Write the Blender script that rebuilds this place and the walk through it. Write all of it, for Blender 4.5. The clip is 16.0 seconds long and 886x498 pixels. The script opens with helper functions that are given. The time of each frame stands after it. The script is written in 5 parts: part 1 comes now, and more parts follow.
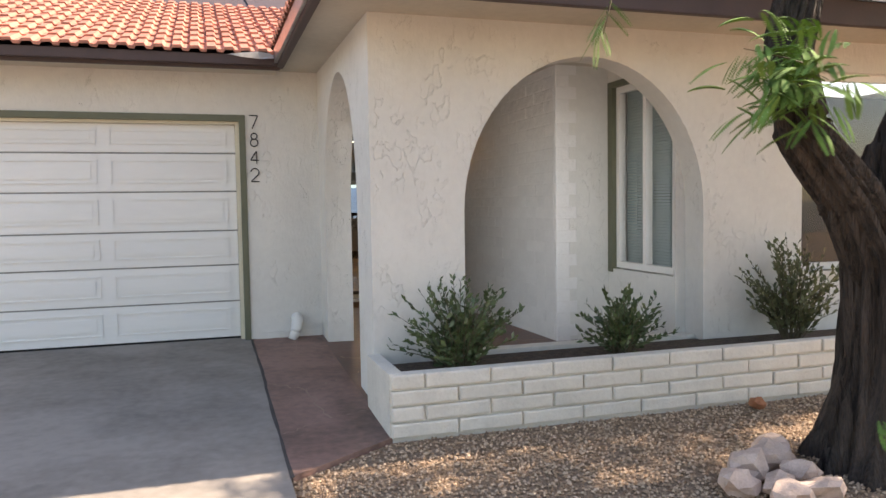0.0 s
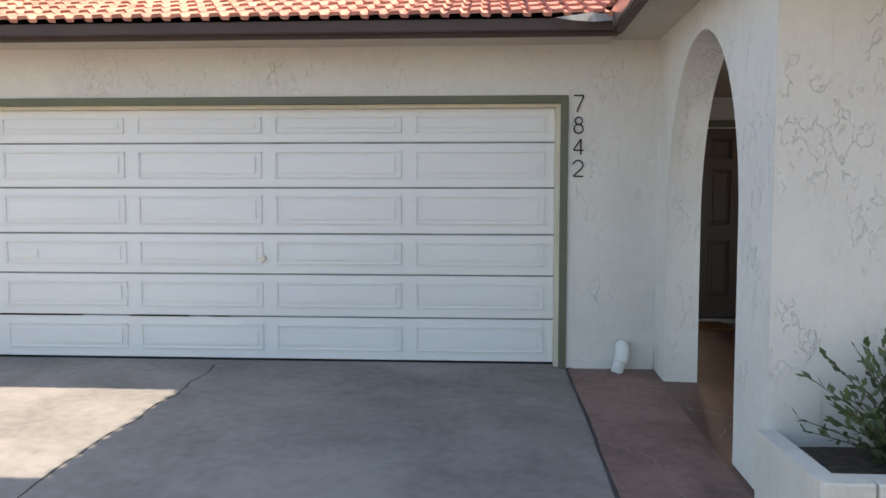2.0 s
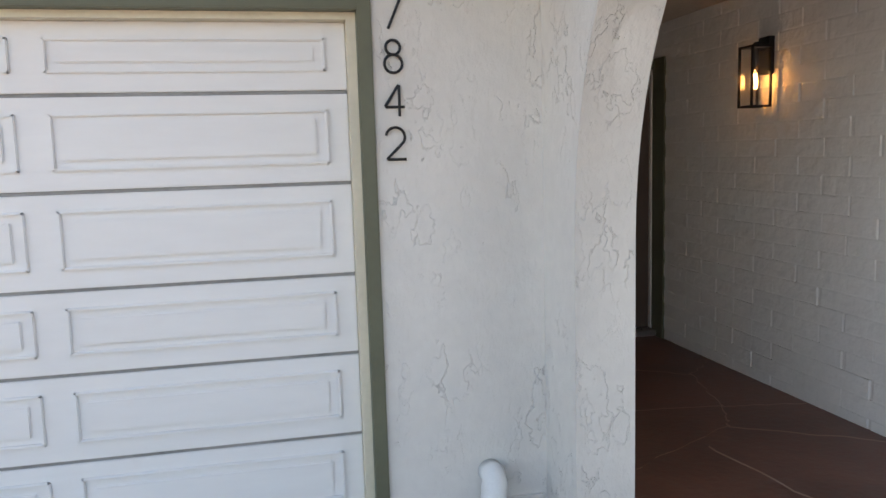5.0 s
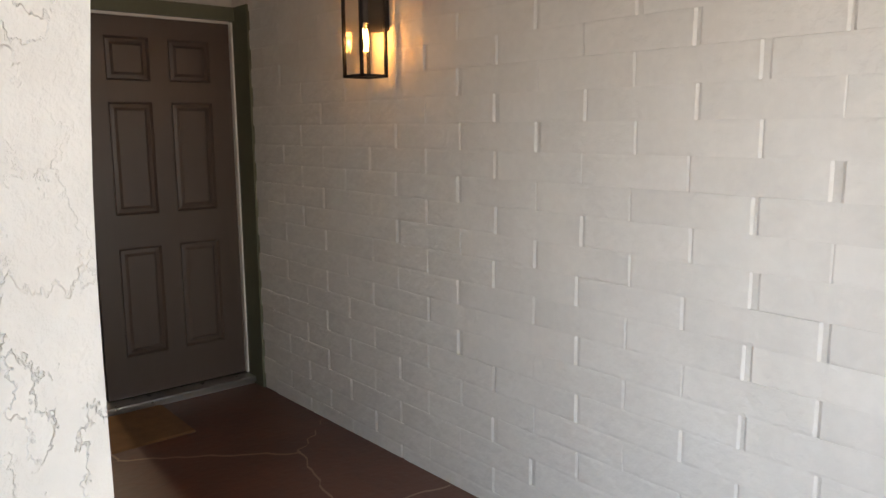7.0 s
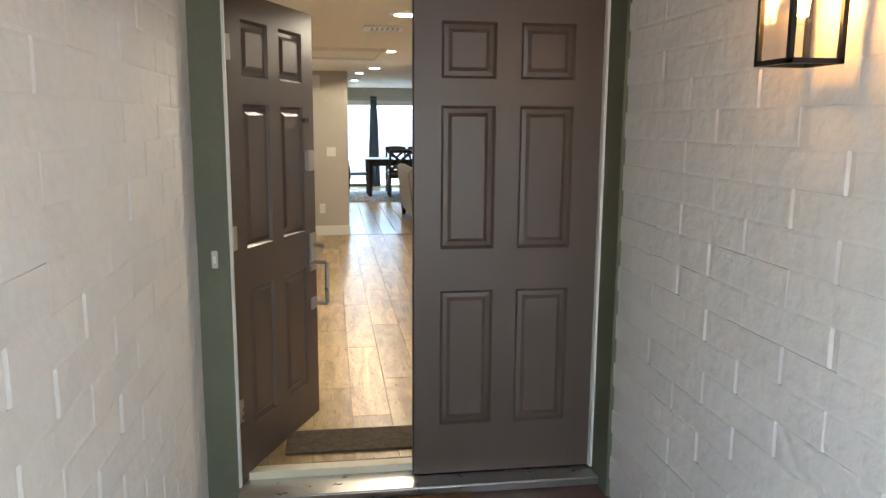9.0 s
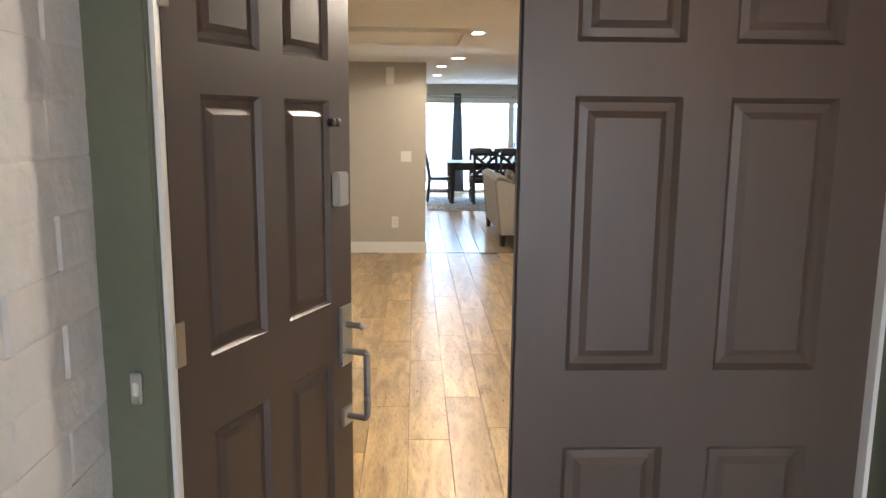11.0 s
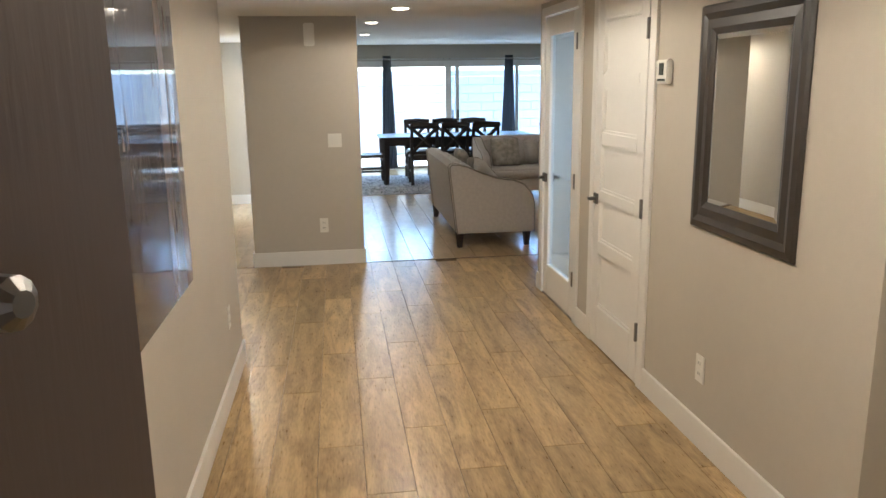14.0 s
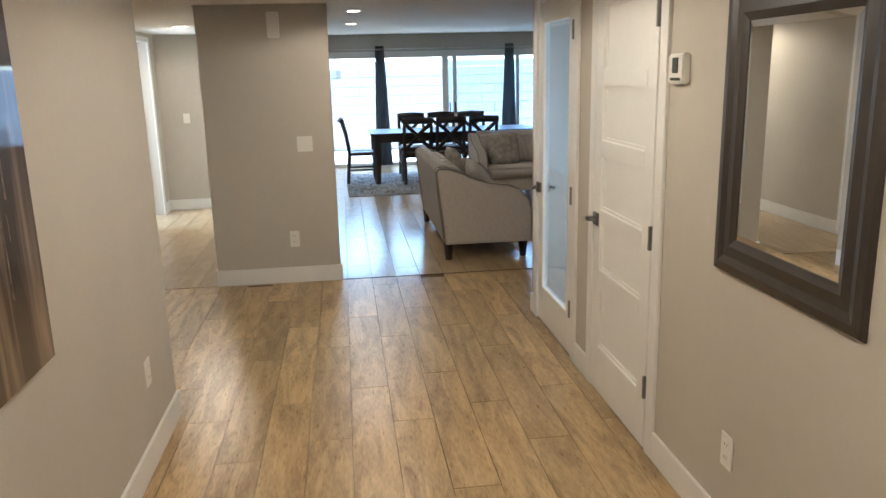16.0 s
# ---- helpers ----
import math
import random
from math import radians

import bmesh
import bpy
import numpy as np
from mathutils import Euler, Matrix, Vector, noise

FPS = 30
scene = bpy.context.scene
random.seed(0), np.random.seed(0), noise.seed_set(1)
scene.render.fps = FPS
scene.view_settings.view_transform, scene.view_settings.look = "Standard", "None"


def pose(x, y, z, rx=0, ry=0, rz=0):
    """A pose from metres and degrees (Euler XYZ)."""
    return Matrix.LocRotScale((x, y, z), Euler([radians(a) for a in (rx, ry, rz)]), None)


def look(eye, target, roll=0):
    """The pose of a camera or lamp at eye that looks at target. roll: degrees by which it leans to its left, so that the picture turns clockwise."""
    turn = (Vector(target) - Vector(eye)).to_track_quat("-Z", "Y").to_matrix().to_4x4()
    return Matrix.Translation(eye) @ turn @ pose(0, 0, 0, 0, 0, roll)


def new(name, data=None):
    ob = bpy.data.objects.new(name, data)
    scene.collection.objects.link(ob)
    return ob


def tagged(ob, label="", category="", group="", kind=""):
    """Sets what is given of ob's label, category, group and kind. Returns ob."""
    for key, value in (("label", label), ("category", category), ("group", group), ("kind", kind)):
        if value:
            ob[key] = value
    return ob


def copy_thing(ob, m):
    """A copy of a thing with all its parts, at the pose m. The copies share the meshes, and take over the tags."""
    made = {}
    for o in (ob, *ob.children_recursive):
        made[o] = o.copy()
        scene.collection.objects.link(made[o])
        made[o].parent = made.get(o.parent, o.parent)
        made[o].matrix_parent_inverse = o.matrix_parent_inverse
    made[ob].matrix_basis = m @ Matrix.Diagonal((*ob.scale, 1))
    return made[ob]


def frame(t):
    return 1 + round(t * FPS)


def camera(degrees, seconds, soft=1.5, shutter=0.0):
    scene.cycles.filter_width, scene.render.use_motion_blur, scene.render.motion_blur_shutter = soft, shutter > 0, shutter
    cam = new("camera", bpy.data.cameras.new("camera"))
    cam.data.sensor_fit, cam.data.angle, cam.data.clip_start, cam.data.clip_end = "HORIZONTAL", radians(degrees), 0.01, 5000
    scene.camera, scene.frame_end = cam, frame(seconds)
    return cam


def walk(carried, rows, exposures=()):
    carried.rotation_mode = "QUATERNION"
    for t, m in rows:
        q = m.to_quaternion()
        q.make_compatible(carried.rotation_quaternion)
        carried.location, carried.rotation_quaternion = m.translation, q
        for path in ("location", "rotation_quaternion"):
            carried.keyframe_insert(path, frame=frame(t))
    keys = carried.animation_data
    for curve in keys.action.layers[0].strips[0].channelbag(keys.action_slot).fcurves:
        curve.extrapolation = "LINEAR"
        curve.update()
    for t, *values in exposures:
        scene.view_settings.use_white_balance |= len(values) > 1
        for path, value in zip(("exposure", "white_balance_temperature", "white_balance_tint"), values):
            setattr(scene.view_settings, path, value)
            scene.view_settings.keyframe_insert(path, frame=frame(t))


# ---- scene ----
cam = camera(60.9, 16.0)
PATH = [
    (0, (0.295, 0.475, 1.668), (0.892, 2.38, 1.553), -0.9),
    (0.5, (0.185, 0.715, 1.638), (0.551, 2.677, 1.512), -0.7),
    (1, (0.131, 1.055, 1.621), (0.287, 3.045, 1.483), -0.5),
    (1.5, (0.135, 1.454, 1.688), (0.123, 3.45, 1.553), -0.2),
    (2, (0.056, 1.856, 1.713), (-0.058, 3.849, 1.591), 0.1),
    (2.5, (0.045, 2.308, 1.744), (-0.132, 4.297, 1.632), 0.1),
    (3, (-0.025, 2.756, 1.781), (-0.2, 4.746, 1.673), 0.1),
    (3.2, (-0.031, 2.945, 1.794), (-0.202, 4.935, 1.684), -0.0),
    (5.3, (0.41, 4.93, 1.954), (0.981, 6.826, 1.673), -1.7),
    (5.5, (0.476, 5.097, 1.97), (1.164, 6.952, 1.674), -1.7),
    (6, (0.647, 5.479, 1.976), (1.628, 7.192, 1.654), -1.9),
    (6.5, (0.918, 5.803, 1.965), (2.128, 7.359, 1.63), -1.1),
    (7, (1.243, 6.064, 1.938), (2.514, 7.575, 1.618), -0.4),
    (7.5, (1.469, 6.325, 1.976), (2.645, 7.908, 1.64), -0.1),
    (8, (1.7, 6.564, 1.98), (2.57, 8.334, 1.649), -0.2),
    (8.5, (1.909, 6.804, 1.989), (2.364, 8.72, 1.64), -0.2),
    (9, (2.029, 7.127, 2.009), (2.321, 9.078, 1.679), 0.4),
    (9.5, (2.144, 7.503, 2.025), (2.342, 9.467, 1.705), 1.1),
    (9.7, (2.189, 7.655, 2.029), (2.331, 9.623, 1.702), 1.3),
    (11.8, (2.06, 9.303, 2.024), (2.13, 11.272, 1.682), 0.5),
    (12, (2.038, 9.47, 2.041), (2.125, 11.436, 1.688), 0.5),
    (12.5, (2.048, 9.793, 2.044), (2.173, 11.753, 1.663), 0.2),
    (13, (2.051, 10.065, 2.052), (2.217, 12.015, 1.637), -0.2),
    (13.5, (2.015, 10.335, 2.083), (2.261, 12.274, 1.659), -0.8),
    (14, (2.061, 10.573, 2.104), (2.328, 12.508, 1.673), -0.8),
    (14.5, (2.134, 10.784, 2.141), (2.38, 12.717, 1.691), -0.4),
    (15, (2.176, 10.943, 2.148), (2.41, 12.876, 1.688), -0.7),
    (15.5, (2.223, 11.102, 2.154), (2.459, 13.034, 1.694), -1.0),
    (16, (2.358, 11.298, 2.153), (2.601, 13.229, 1.693), -1.4),
]
EXPOSURES = [(0, 1.36, 7800, 16), (1.5, 1.15, 7100, 11), (3.2, 1.28, 6800, 10), (5.3, 1.8, 7300, 16), (6.5, 2.25, 7700, 16), (7.5, 2.8, 8000, 16), (8, 3.2, 7900, 17), (9, 3.65, 6500, 8), (9.7, 3.85, 6250, 10), (12, 3.8, 6300, 12), (13, 3.55, 6150, 12), (14.5, 3.28, 6000, 10), (16, 3.2, 5950, 10)]
walk(cam, [(t, look(eye, target, roll)) for t, eye, target, roll in PATH], EXPOSURES)
# ---- world, sun, large lights ----
world = bpy.data.worlds.new("sky")
scene.world = world
world.use_nodes = True
_sky = world.node_tree.nodes.new("ShaderNodeTexSky")
_sky.sky_type, _sky.sun_disc = "NISHITA", False
_sky.sun_elevation, _sky.sun_rotation = radians(42), radians(87.5)
world.node_tree.nodes["Background"].inputs["Strength"].default_value = 0.15
world.node_tree.links.new(_sky.outputs[0], world.node_tree.nodes["Background"].inputs["Color"])
_sun = bpy.data.lights.new("sun", "SUN")
_sun.energy, _sun.angle, _sun.color = 5.0, radians(0.55), (1.0, 0.93, 0.82)
sun = new("sun", _sun)
sun.matrix_world = look((27.8, 1.2, 25), (0, 0, 0))


def area_lamp(name, m, sx, sy, watts, colour=(1, 1, 1), spread=180):
    d = bpy.data.lights.new(name, "AREA")
    d.shape, d.size, d.size_y, d.energy, d.color, d.spread = "RECTANGLE", sx, sy, watts, colour, radians(spread)
    ob = new(name, d)
    ob.matrix_world = m
    return ob


# daylight in the openings of the sliding doors and of the den window
area_lamp("slider_daylight", look((4.1, 26.3, 3.3), (4.1, 22, 0.9)), 4.8, 1.6, 75, (0.62, 0.83, 1.0))
area_lamp("den_daylight", look((6.25, 15.2, 1.6), (3, 15.2, 1.4)), 1.0, 1.2, 20, (0.75, 0.88, 1.0))

area_lamp("side_room_daylight", look((-1.5, 20.2, 1.75), (0, 20.2, 1.6)), 1.1, 1.1, 14, (0.72, 0.86, 1.0))
area_lamp("office_daylight", look((6.05, 13.35, 1.75), (4, 13.35, 1.6)), 0.85, 1.05, 1.2, (0.75, 0.88, 1.0))

# sky light in the openings of the front and side arches
area_lamp("arch_daylight", look((2.85, 5.40, 1.7), (2.6, 9.0, 1.3)), 1.7, 1.6, 1.9, (0.74, 0.86, 1.0), 120)
area_lamp("side_arch_daylight", look((1.36, 6.4, 1.5), (3.2, 6.7, 1.2)), 1.2, 1.7, 0.9, (0.74, 0.86, 1.0), 140)

# ---- materials ----
MATS = {}


def mat(name, colour, rough=0.6, metal=0.0, var=0.12, scale=5.0, bump=0.0, bscale=60.0, rnd=0.0, tint=None, spec=0.5, stretch=(1, 1, 1), warp=0.0, coat=0.0):
    if name in MATS:
        return MATS[name]
    m = bpy.data.materials.new(name)
    m.use_nodes = True
    nt = m.node_tree
    N, L = nt.nodes, nt.links
    b = N["Principled BSDF"]
    b.inputs["Roughness"].default_value, b.inputs["Metallic"].default_value = rough, metal
    b.inputs["Specular IOR Level"].default_value = spec
    b.inputs["Coat Weight"].default_value = coat
    tc, mp = N.new("ShaderNodeTexCoord"), N.new("ShaderNodeMapping")
    mp.inputs["Scale"].default_value = stretch
    L.new(tc.outputs["Object"], mp.inputs["Vector"])
    n1, n2 = N.new("ShaderNodeTexNoise"), N.new("ShaderNodeTexNoise")
    n1.inputs["Scale"].default_value, n2.inputs["Scale"].default_value = scale, scale * 11
    n1.inputs["Detail"].default_value, n2.inputs["Detail"].default_value = 6, 5
    n1.inputs["Distortion"].default_value = warp
    for n in (n1, n2):
        L.new(mp.outputs[0], n.inputs["Vector"])
    mx = N.new("ShaderNodeMix")
    mx.data_type = "RGBA"
    dark = tint or tuple(max(0, c * (1 - 2.2 * var)) for c in colour)
    mx.inputs["A"].default_value, mx.inputs["B"].default_value = (*dark, 1), (*[min(1, c * (1 + 0.3 * var)) for c in colour], 1)
    r = N.new("ShaderNodeMapRange")
    r.inputs["From Min"].default_value, r.inputs["From Max"].default_value = 0.3, 0.62
    ad = N.new("ShaderNodeMath")
    ad.operation = "MULTIPLY_ADD"
    ad.inputs[1].default_value = 0.35
    L.new(n2.outputs["Fac"], ad.inputs[0])
    sc = N.new("ShaderNodeMath")
    sc.operation = "MULTIPLY"
    sc.inputs[1].default_value = 0.65
    L.new(n1.outputs["Fac"], sc.inputs[0])
    L.new(sc.outputs[0], ad.inputs[2])
    L.new(ad.outputs[0], r.inputs["Value"])
    L.new(r.outputs["Result"], mx.inputs["Factor"])
    out = mx.outputs["Result"]
    if rnd:
        info, hs, mr = N.new("ShaderNodeObjectInfo"), N.new("ShaderNodeHueSaturation"), N.new("ShaderNodeMapRange")
        mr.inputs["To Min"].default_value, mr.inputs["To Max"].default_value = 1 - rnd, 1 + rnd
        L.new(info.outputs["Random"], mr.inputs["Value"])
        cb, m1, m2 = N.new("ShaderNodeCombineXYZ"), N.new("ShaderNodeMath"), N.new("ShaderNodeMath")
        m1.operation = m2.operation = "MULTIPLY"
        m1.inputs[1].default_value, m2.inputs[1].default_value = 37.0, 91.0
        L.new(info.outputs["Random"], m1.inputs[0])
        L.new(info.outputs["Random"], m2.inputs[0])
        L.new(m1.outputs[0], cb.inputs[0])
        L.new(m2.outputs[0], cb.inputs[1])
        L.new(cb.outputs[0], mp.inputs["Location"])
        L.new(mr.outputs["Result"], hs.inputs["Value"])
        L.new(out, hs.inputs["Color"])
        out = hs.outputs["Color"]
    L.new(out, b.inputs["Base Color"])
    rr = N.new("ShaderNodeMapRange")
    rr.inputs["To Min"].default_value, rr.inputs["To Max"].default_value = max(0.03, rough - 0.08), min(1, rough + 0.08)
    L.new(n2.outputs["Fac"], rr.inputs["Value"])
    L.new(rr.outputs["Result"], b.inputs["Roughness"])
    if bump:
        n3, bp = N.new("ShaderNodeTexNoise"), N.new("ShaderNodeBump")
        n3.inputs["Scale"].default_value, n3.inputs["Detail"].default_value = bscale, 6
        L.new(mp.outputs[0], n3.inputs["Vector"])
        bp.inputs["Strength"].default_value, bp.inputs["Distance"].default_value = 1.0, bump
        L.new(n3.outputs["Fac"], bp.inputs["Height"])
        L.new(bp.outputs[0], b.inputs["Normal"])
    MATS[name] = m
    return m


def stucco(name, colour):
    """Hand-trowelled stucco: smooth fields with raised, ragged trowel edges and a fine sand grain."""
    m = mat(name, colour, 0.9, var=0.05, scale=1.6, bump=0.001, bscale=160)
    nt = m.node_tree
    N, L = nt.nodes, nt.links
    bp = [n for n in N if n.type == "BUMP"][0]
    tc = [n for n in N if n.type == "TEX_COORD"][0]
    big, mid, mp = N.new("ShaderNodeTexNoise"), N.new("ShaderNodeTexNoise"), N.new("ShaderNodeMapping")
    mp.inputs["Scale"].default_value = (1.3, 1.3, 0.75)
    L.new(tc.outputs["Object"], mp.inputs["Vector"])
    big.inputs["Scale"].default_value, big.inputs["Detail"].default_value, big.inputs["Distortion"].default_value = 9.0, 6, 0.15
    big.inputs["Roughness"].default_value = 0.6
    patch, pm, pr = N.new("ShaderNodeTexNoise"), N.new("ShaderNodeMath"), N.new("ShaderNodeMapRange")
    patch.inputs["Scale"].default_value = 3.3
    L.new(mp.outputs[0], patch.inputs["Vector"])
    pr.inputs["From Min"].default_value, pr.inputs["From Max"].default_value = 0.44, 0.62
    L.new(patch.outputs["Fac"], pr.inputs["Value"])
    pm.operation = "MULTIPLY"
    mid.inputs["Scale"].default_value, mid.inputs["Detail"].default_value = 38, 7
    for n in (big, mid):
        L.new(mp.outputs[0], n.inputs["Vector"])
    edge = N.new("ShaderNodeValToRGB")
    edge.color_ramp.elements[0].position, edge.color_ramp.elements[0].color = 0.535, (0, 0, 0, 1)
    edge.color_ramp.elements[1].position, edge.color_ramp.elements[1].color = 0.555, (1, 1, 1, 1)
    back = edge.color_ramp.elements.new(0.70)
    back.color = (0.7, 0.7, 0.7, 1)
    L.new(big.outputs["Fac"], edge.inputs["Fac"])
    mul = N.new("ShaderNodeMath")
    mul.operation = "MULTIPLY_ADD"
    mul.inputs[1].default_value = 0.7
    L.new(mid.outputs["Fac"], mul.inputs[0])
    L.new(edge.outputs["Color"], pm.inputs[0])
    L.new(pr.outputs["Result"], pm.inputs[1])
    L.new(pm.outputs[0], mul.inputs[2])
    b2 = N.new("ShaderNodeBump")
    b2.inputs["Strength"].default_value, b2.inputs["Distance"].default_value = 1.0, 0.0045
    L.new(mul.outputs[0], b2.inputs["Height"])
    L.new(bp.outputs[0], b2.inputs["Normal"])
    L.new(b2.outputs[0], N["Principled BSDF"].inputs["Normal"])
    return m


def glass(name, tint=(1, 1, 1), rough=0.0):
    m = bpy.data.materials.new(name)
    m.use_nodes = True
    N, L = m.node_tree.nodes, m.node_tree.links
    tr, gl, mx, fr = N.new("ShaderNodeBsdfTransparent"), N.new("ShaderNodeBsdfGlossy"), N.new("ShaderNodeMixShader"), N.new("ShaderNodeLayerWeight")
    tr.inputs[0].default_value = (*tint, 1)
    gl.inputs["Roughness"].default_value = rough
    pw, ad = N.new("ShaderNodeMath"), N.new("ShaderNodeMath")
    pw.operation, ad.operation = "POWER", "MULTIPLY_ADD"
    pw.inputs[1].default_value, ad.inputs[1].default_value, ad.inputs[2].default_value = 4.0, 0.9, 0.045
    L.new(fr.outputs["Facing"], pw.inputs[0])
    L.new(pw.outputs[0], ad.inputs[0])
    L.new(ad.outputs[0], mx.inputs[0])
    L.new(tr.outputs[0], mx.inputs[1])
    L.new(gl.outputs[0], mx.inputs[2])
    L.new(mx.outputs[0], N["Material Output"].inputs[0])
    return m


def glow(name, colour, power):
    m = bpy.data.materials.new(name)
    m.use_nodes = True
    b = m.node_tree.nodes["Principled BSDF"]
    b.inputs["Base Color"].default_value = (*colour, 1)
    b.inputs["Emission Color"].default_value, b.inputs["Emission Strength"].default_value = (*colour, 1), power
    return m


STUCCO = stucco("stucco_cream", (0.72, 0.70, 0.65))
BLOCKW = mat("painted_block", (0.79, 0.77, 0.74), 0.6, var=0.04, scale=3, bump=0.011, bscale=15, rnd=0.012)
PLANTW = mat("painted_planter_block", (0.72, 0.68, 0.60), 0.8, var=0.07, scale=6, bump=0.006, bscale=30, rnd=0.03)
MORTAR = mat("painted_mortar", (0.76, 0.74, 0.71), 0.7, var=0.06, bump=0.003, bscale=50)
OLIVE = mat("olive_paint", (0.135, 0.14, 0.09), 0.55, var=0.08, scale=3, bump=0.0004, bscale=200)
WHITEP = mat("white_paint", (0.80, 0.78, 0.74), 0.4, var=0.02, scale=3, bump=0.0002, bscale=120)
GARAGE = mat("garage_door_paint", (0.80, 0.79, 0.76), 0.5, var=0.03, scale=2.5, bump=0.0004, bscale=220, stretch=(0.2, 1, 1))
CREAM = mat("cream_jamb_paint", (0.72, 0.66, 0.5), 0.5, var=0.05)
BROWN = mat("brown_fascia_paint", (0.075, 0.045, 0.04), 0.6, var=0.12, scale=4, bump=0.001, bscale=60)
SOFFIT = mat("soffit_board", (0.55, 0.50, 0.42), 0.85, var=0.08, scale=2)
METAL = mat("flashing_metal", (0.45, 0.40, 0.38), 0.3, 0.9, var=0.2, scale=6)
DARKM = mat("black_metal", (0.012, 0.012, 0.013), 0.45, 0.4, var=0.1)
CHROME = mat("brushed_nickel", (0.55, 0.53, 0.5), 0.3, 1.0, var=0.02, scale=2)
TILE = mat("clay_roof_tile", (0.50, 0.205, 0.14), 0.8, var=0.16, scale=6, bump=0.002, bscale=70, rnd=0.18)
CONC = mat("driveway_concrete", (0.30, 0.265, 0.235), 0.85, var=0.2, scale=1.3, bump=0.0015, bscale=120, warp=0.6)
WALKC = mat("brown_walk_concrete", (0.28, 0.165, 0.135), 0.6, var=0.34, scale=1.6, bump=0.002, bscale=50, warp=0.5)
PORCHF = mat("brown_stained_concrete", (0.135, 0.055, 0.036), 0.42, var=0.22, scale=1.8, bump=0.002, bscale=30, warp=0.5)
GROUT = mat("porch_joint", (0.36, 0.26, 0.21), 0.9, var=0.1)
SOIL = mat("planter_soil", (0.10, 0.07, 0.05), 0.95, var=0.3, scale=20, bump=0.015, bscale=40)
GRAVELM = mat("gravel_bed", (0.36, 0.25, 0.17), 0.95, var=0.3, scale=30, bump=0.02, bscale=70)
CRACKM = mat("crack_dirt", (0.08, 0.07, 0.065), 0.95, var=0.2)
BARK = mat("mesquite_bark", (0.10, 0.075, 0.060), 0.95, var=0.4, scale=14, bump=0.13, bscale=42, stretch=(1, 1, 0.14), warp=0.8)
LEAF = mat("frond_green", (0.15, 0.27, 0.065), 0.75, var=0.25, scale=7, spec=0.2)
SHRUBL = mat("shrub_green", (0.10, 0.145, 0.055), 0.45, var=0.35, scale=14)
STEM = mat("twig_brown", (0.11, 0.09, 0.05), 0.8)
ROCK = mat("pale_quartz", (0.62, 0.47, 0.39), 0.8, var=0.2, scale=9, bump=0.01, bscale=24, tint=(0.42, 0.3, 0.24))
DOORB = mat("brown_door_paint", (0.100, 0.069, 0.054), 0.40, var=0.06, scale=3, bump=0.0003, bscale=160, stretch=(1, 1, 0.1), spec=0.5)
WALLP = mat("greige_wall_paint", (0.52, 0.475, 0.405), 0.75, var=0.025, scale=2, bump=0.0006, bscale=150)
CEILP = mat("ceiling_paint", (0.74, 0.70, 0.63), 0.85, var=0.02, scale=2, bump=0.001, bscale=90)
PLANK2 = mat("pale_maple_plank", (0.50, 0.37, 0.22), 0.2, var=0.12, scale=3.2, rnd=0.06, stretch=(2.6, 0.8, 1), warp=1.4)
PLANK = mat("maple_plank", (0.52, 0.365, 0.18), 0.3, var=0.3, scale=3.2, bump=0.0006, bscale=40, rnd=0.2, stretch=(3.0, 0.5, 1), warp=1.6, tint=(0.215, 0.135, 0.062))
GAPM = mat("floor_gap", (0.16, 0.105, 0.06), 0.9)
NICKEL = mat("dark_nickel", (0.22, 0.21, 0.20), 0.35, 1.0, var=0.05)
# grey that puts the shade of the garage door grooves into the colour
SEAM = mat("groove_shade", (0.32, 0.31, 0.29), 0.9, var=0.2, scale=4)
SOFAM = mat("oatmeal_linen", (0.46, 0.42, 0.38), 0.95, var=0.06, scale=30, bump=0.0008, bscale=500)
PIPING = mat("taupe_piping", (0.24, 0.21, 0.185), 0.95, var=0.05)
PILLOWM = mat("patterned_pillow", (0.36, 0.33, 0.29), 0.95, var=0.3, scale=16, tint=(0.16, 0.145, 0.125))
DKWOOD = mat("espresso_wood", (0.028, 0.018, 0.014), 0.4, var=0.3, scale=5, stretch=(1, 1, 0.2))
CURTM = mat("slate_curtain", (0.20, 0.215, 0.235), 0.9, var=0.08, scale=40)
RUGM = mat("grey_rug", (0.42, 0.42, 0.43), 0.98, var=0.35, scale=9, bump=0.003, bscale=200, stretch=(2.5, 0.7, 1))
RUGD = mat("rug_marks", (0.13, 0.13, 0.15), 0.98)
MATD = mat("entry_mat_grey", (0.11, 0.085, 0.055), 0.98, var=0.25, scale=40, bump=0.004, bscale=300)
COIR = mat("coir_mat", (0.22, 0.11, 0.045), 0.98, var=0.12, scale=12, bump=0.006, bscale=260)
FRAMEW = mat("dark_mirror_frame", (0.045, 0.035, 0.028), 0.38, var=0.2, scale=14, bump=0.0006, bscale=80, stretch=(1, 0.2, 0.2))
BLINDM = mat("sage_blind", (0.25, 0.33, 0.32), 0.7, var=0.05)
# near-black that puts the shade of unlit interiors into the colour
SHADEM = mat("unlit_interior_shade", (0.05, 0.05, 0.05), 0.9)
PVC = mat("white_pvc", (0.78, 0.78, 0.75), 0.4, var=0.05, scale=12)
PLASTIC = mat("white_plastic", (0.78, 0.76, 0.70), 0.4, var=0.02)
SCREEN = mat("grey_screen", (0.06, 0.07, 0.06), 0.3)
YARDW = mat("white_yard_block", (0.62, 0.62, 0.61), 0.8, var=0.04)
PATIOM = mat("patio_concrete", (0.5, 0.5, 0.49), 0.8, var=0.08)
GLASS = glass("clear_glass")
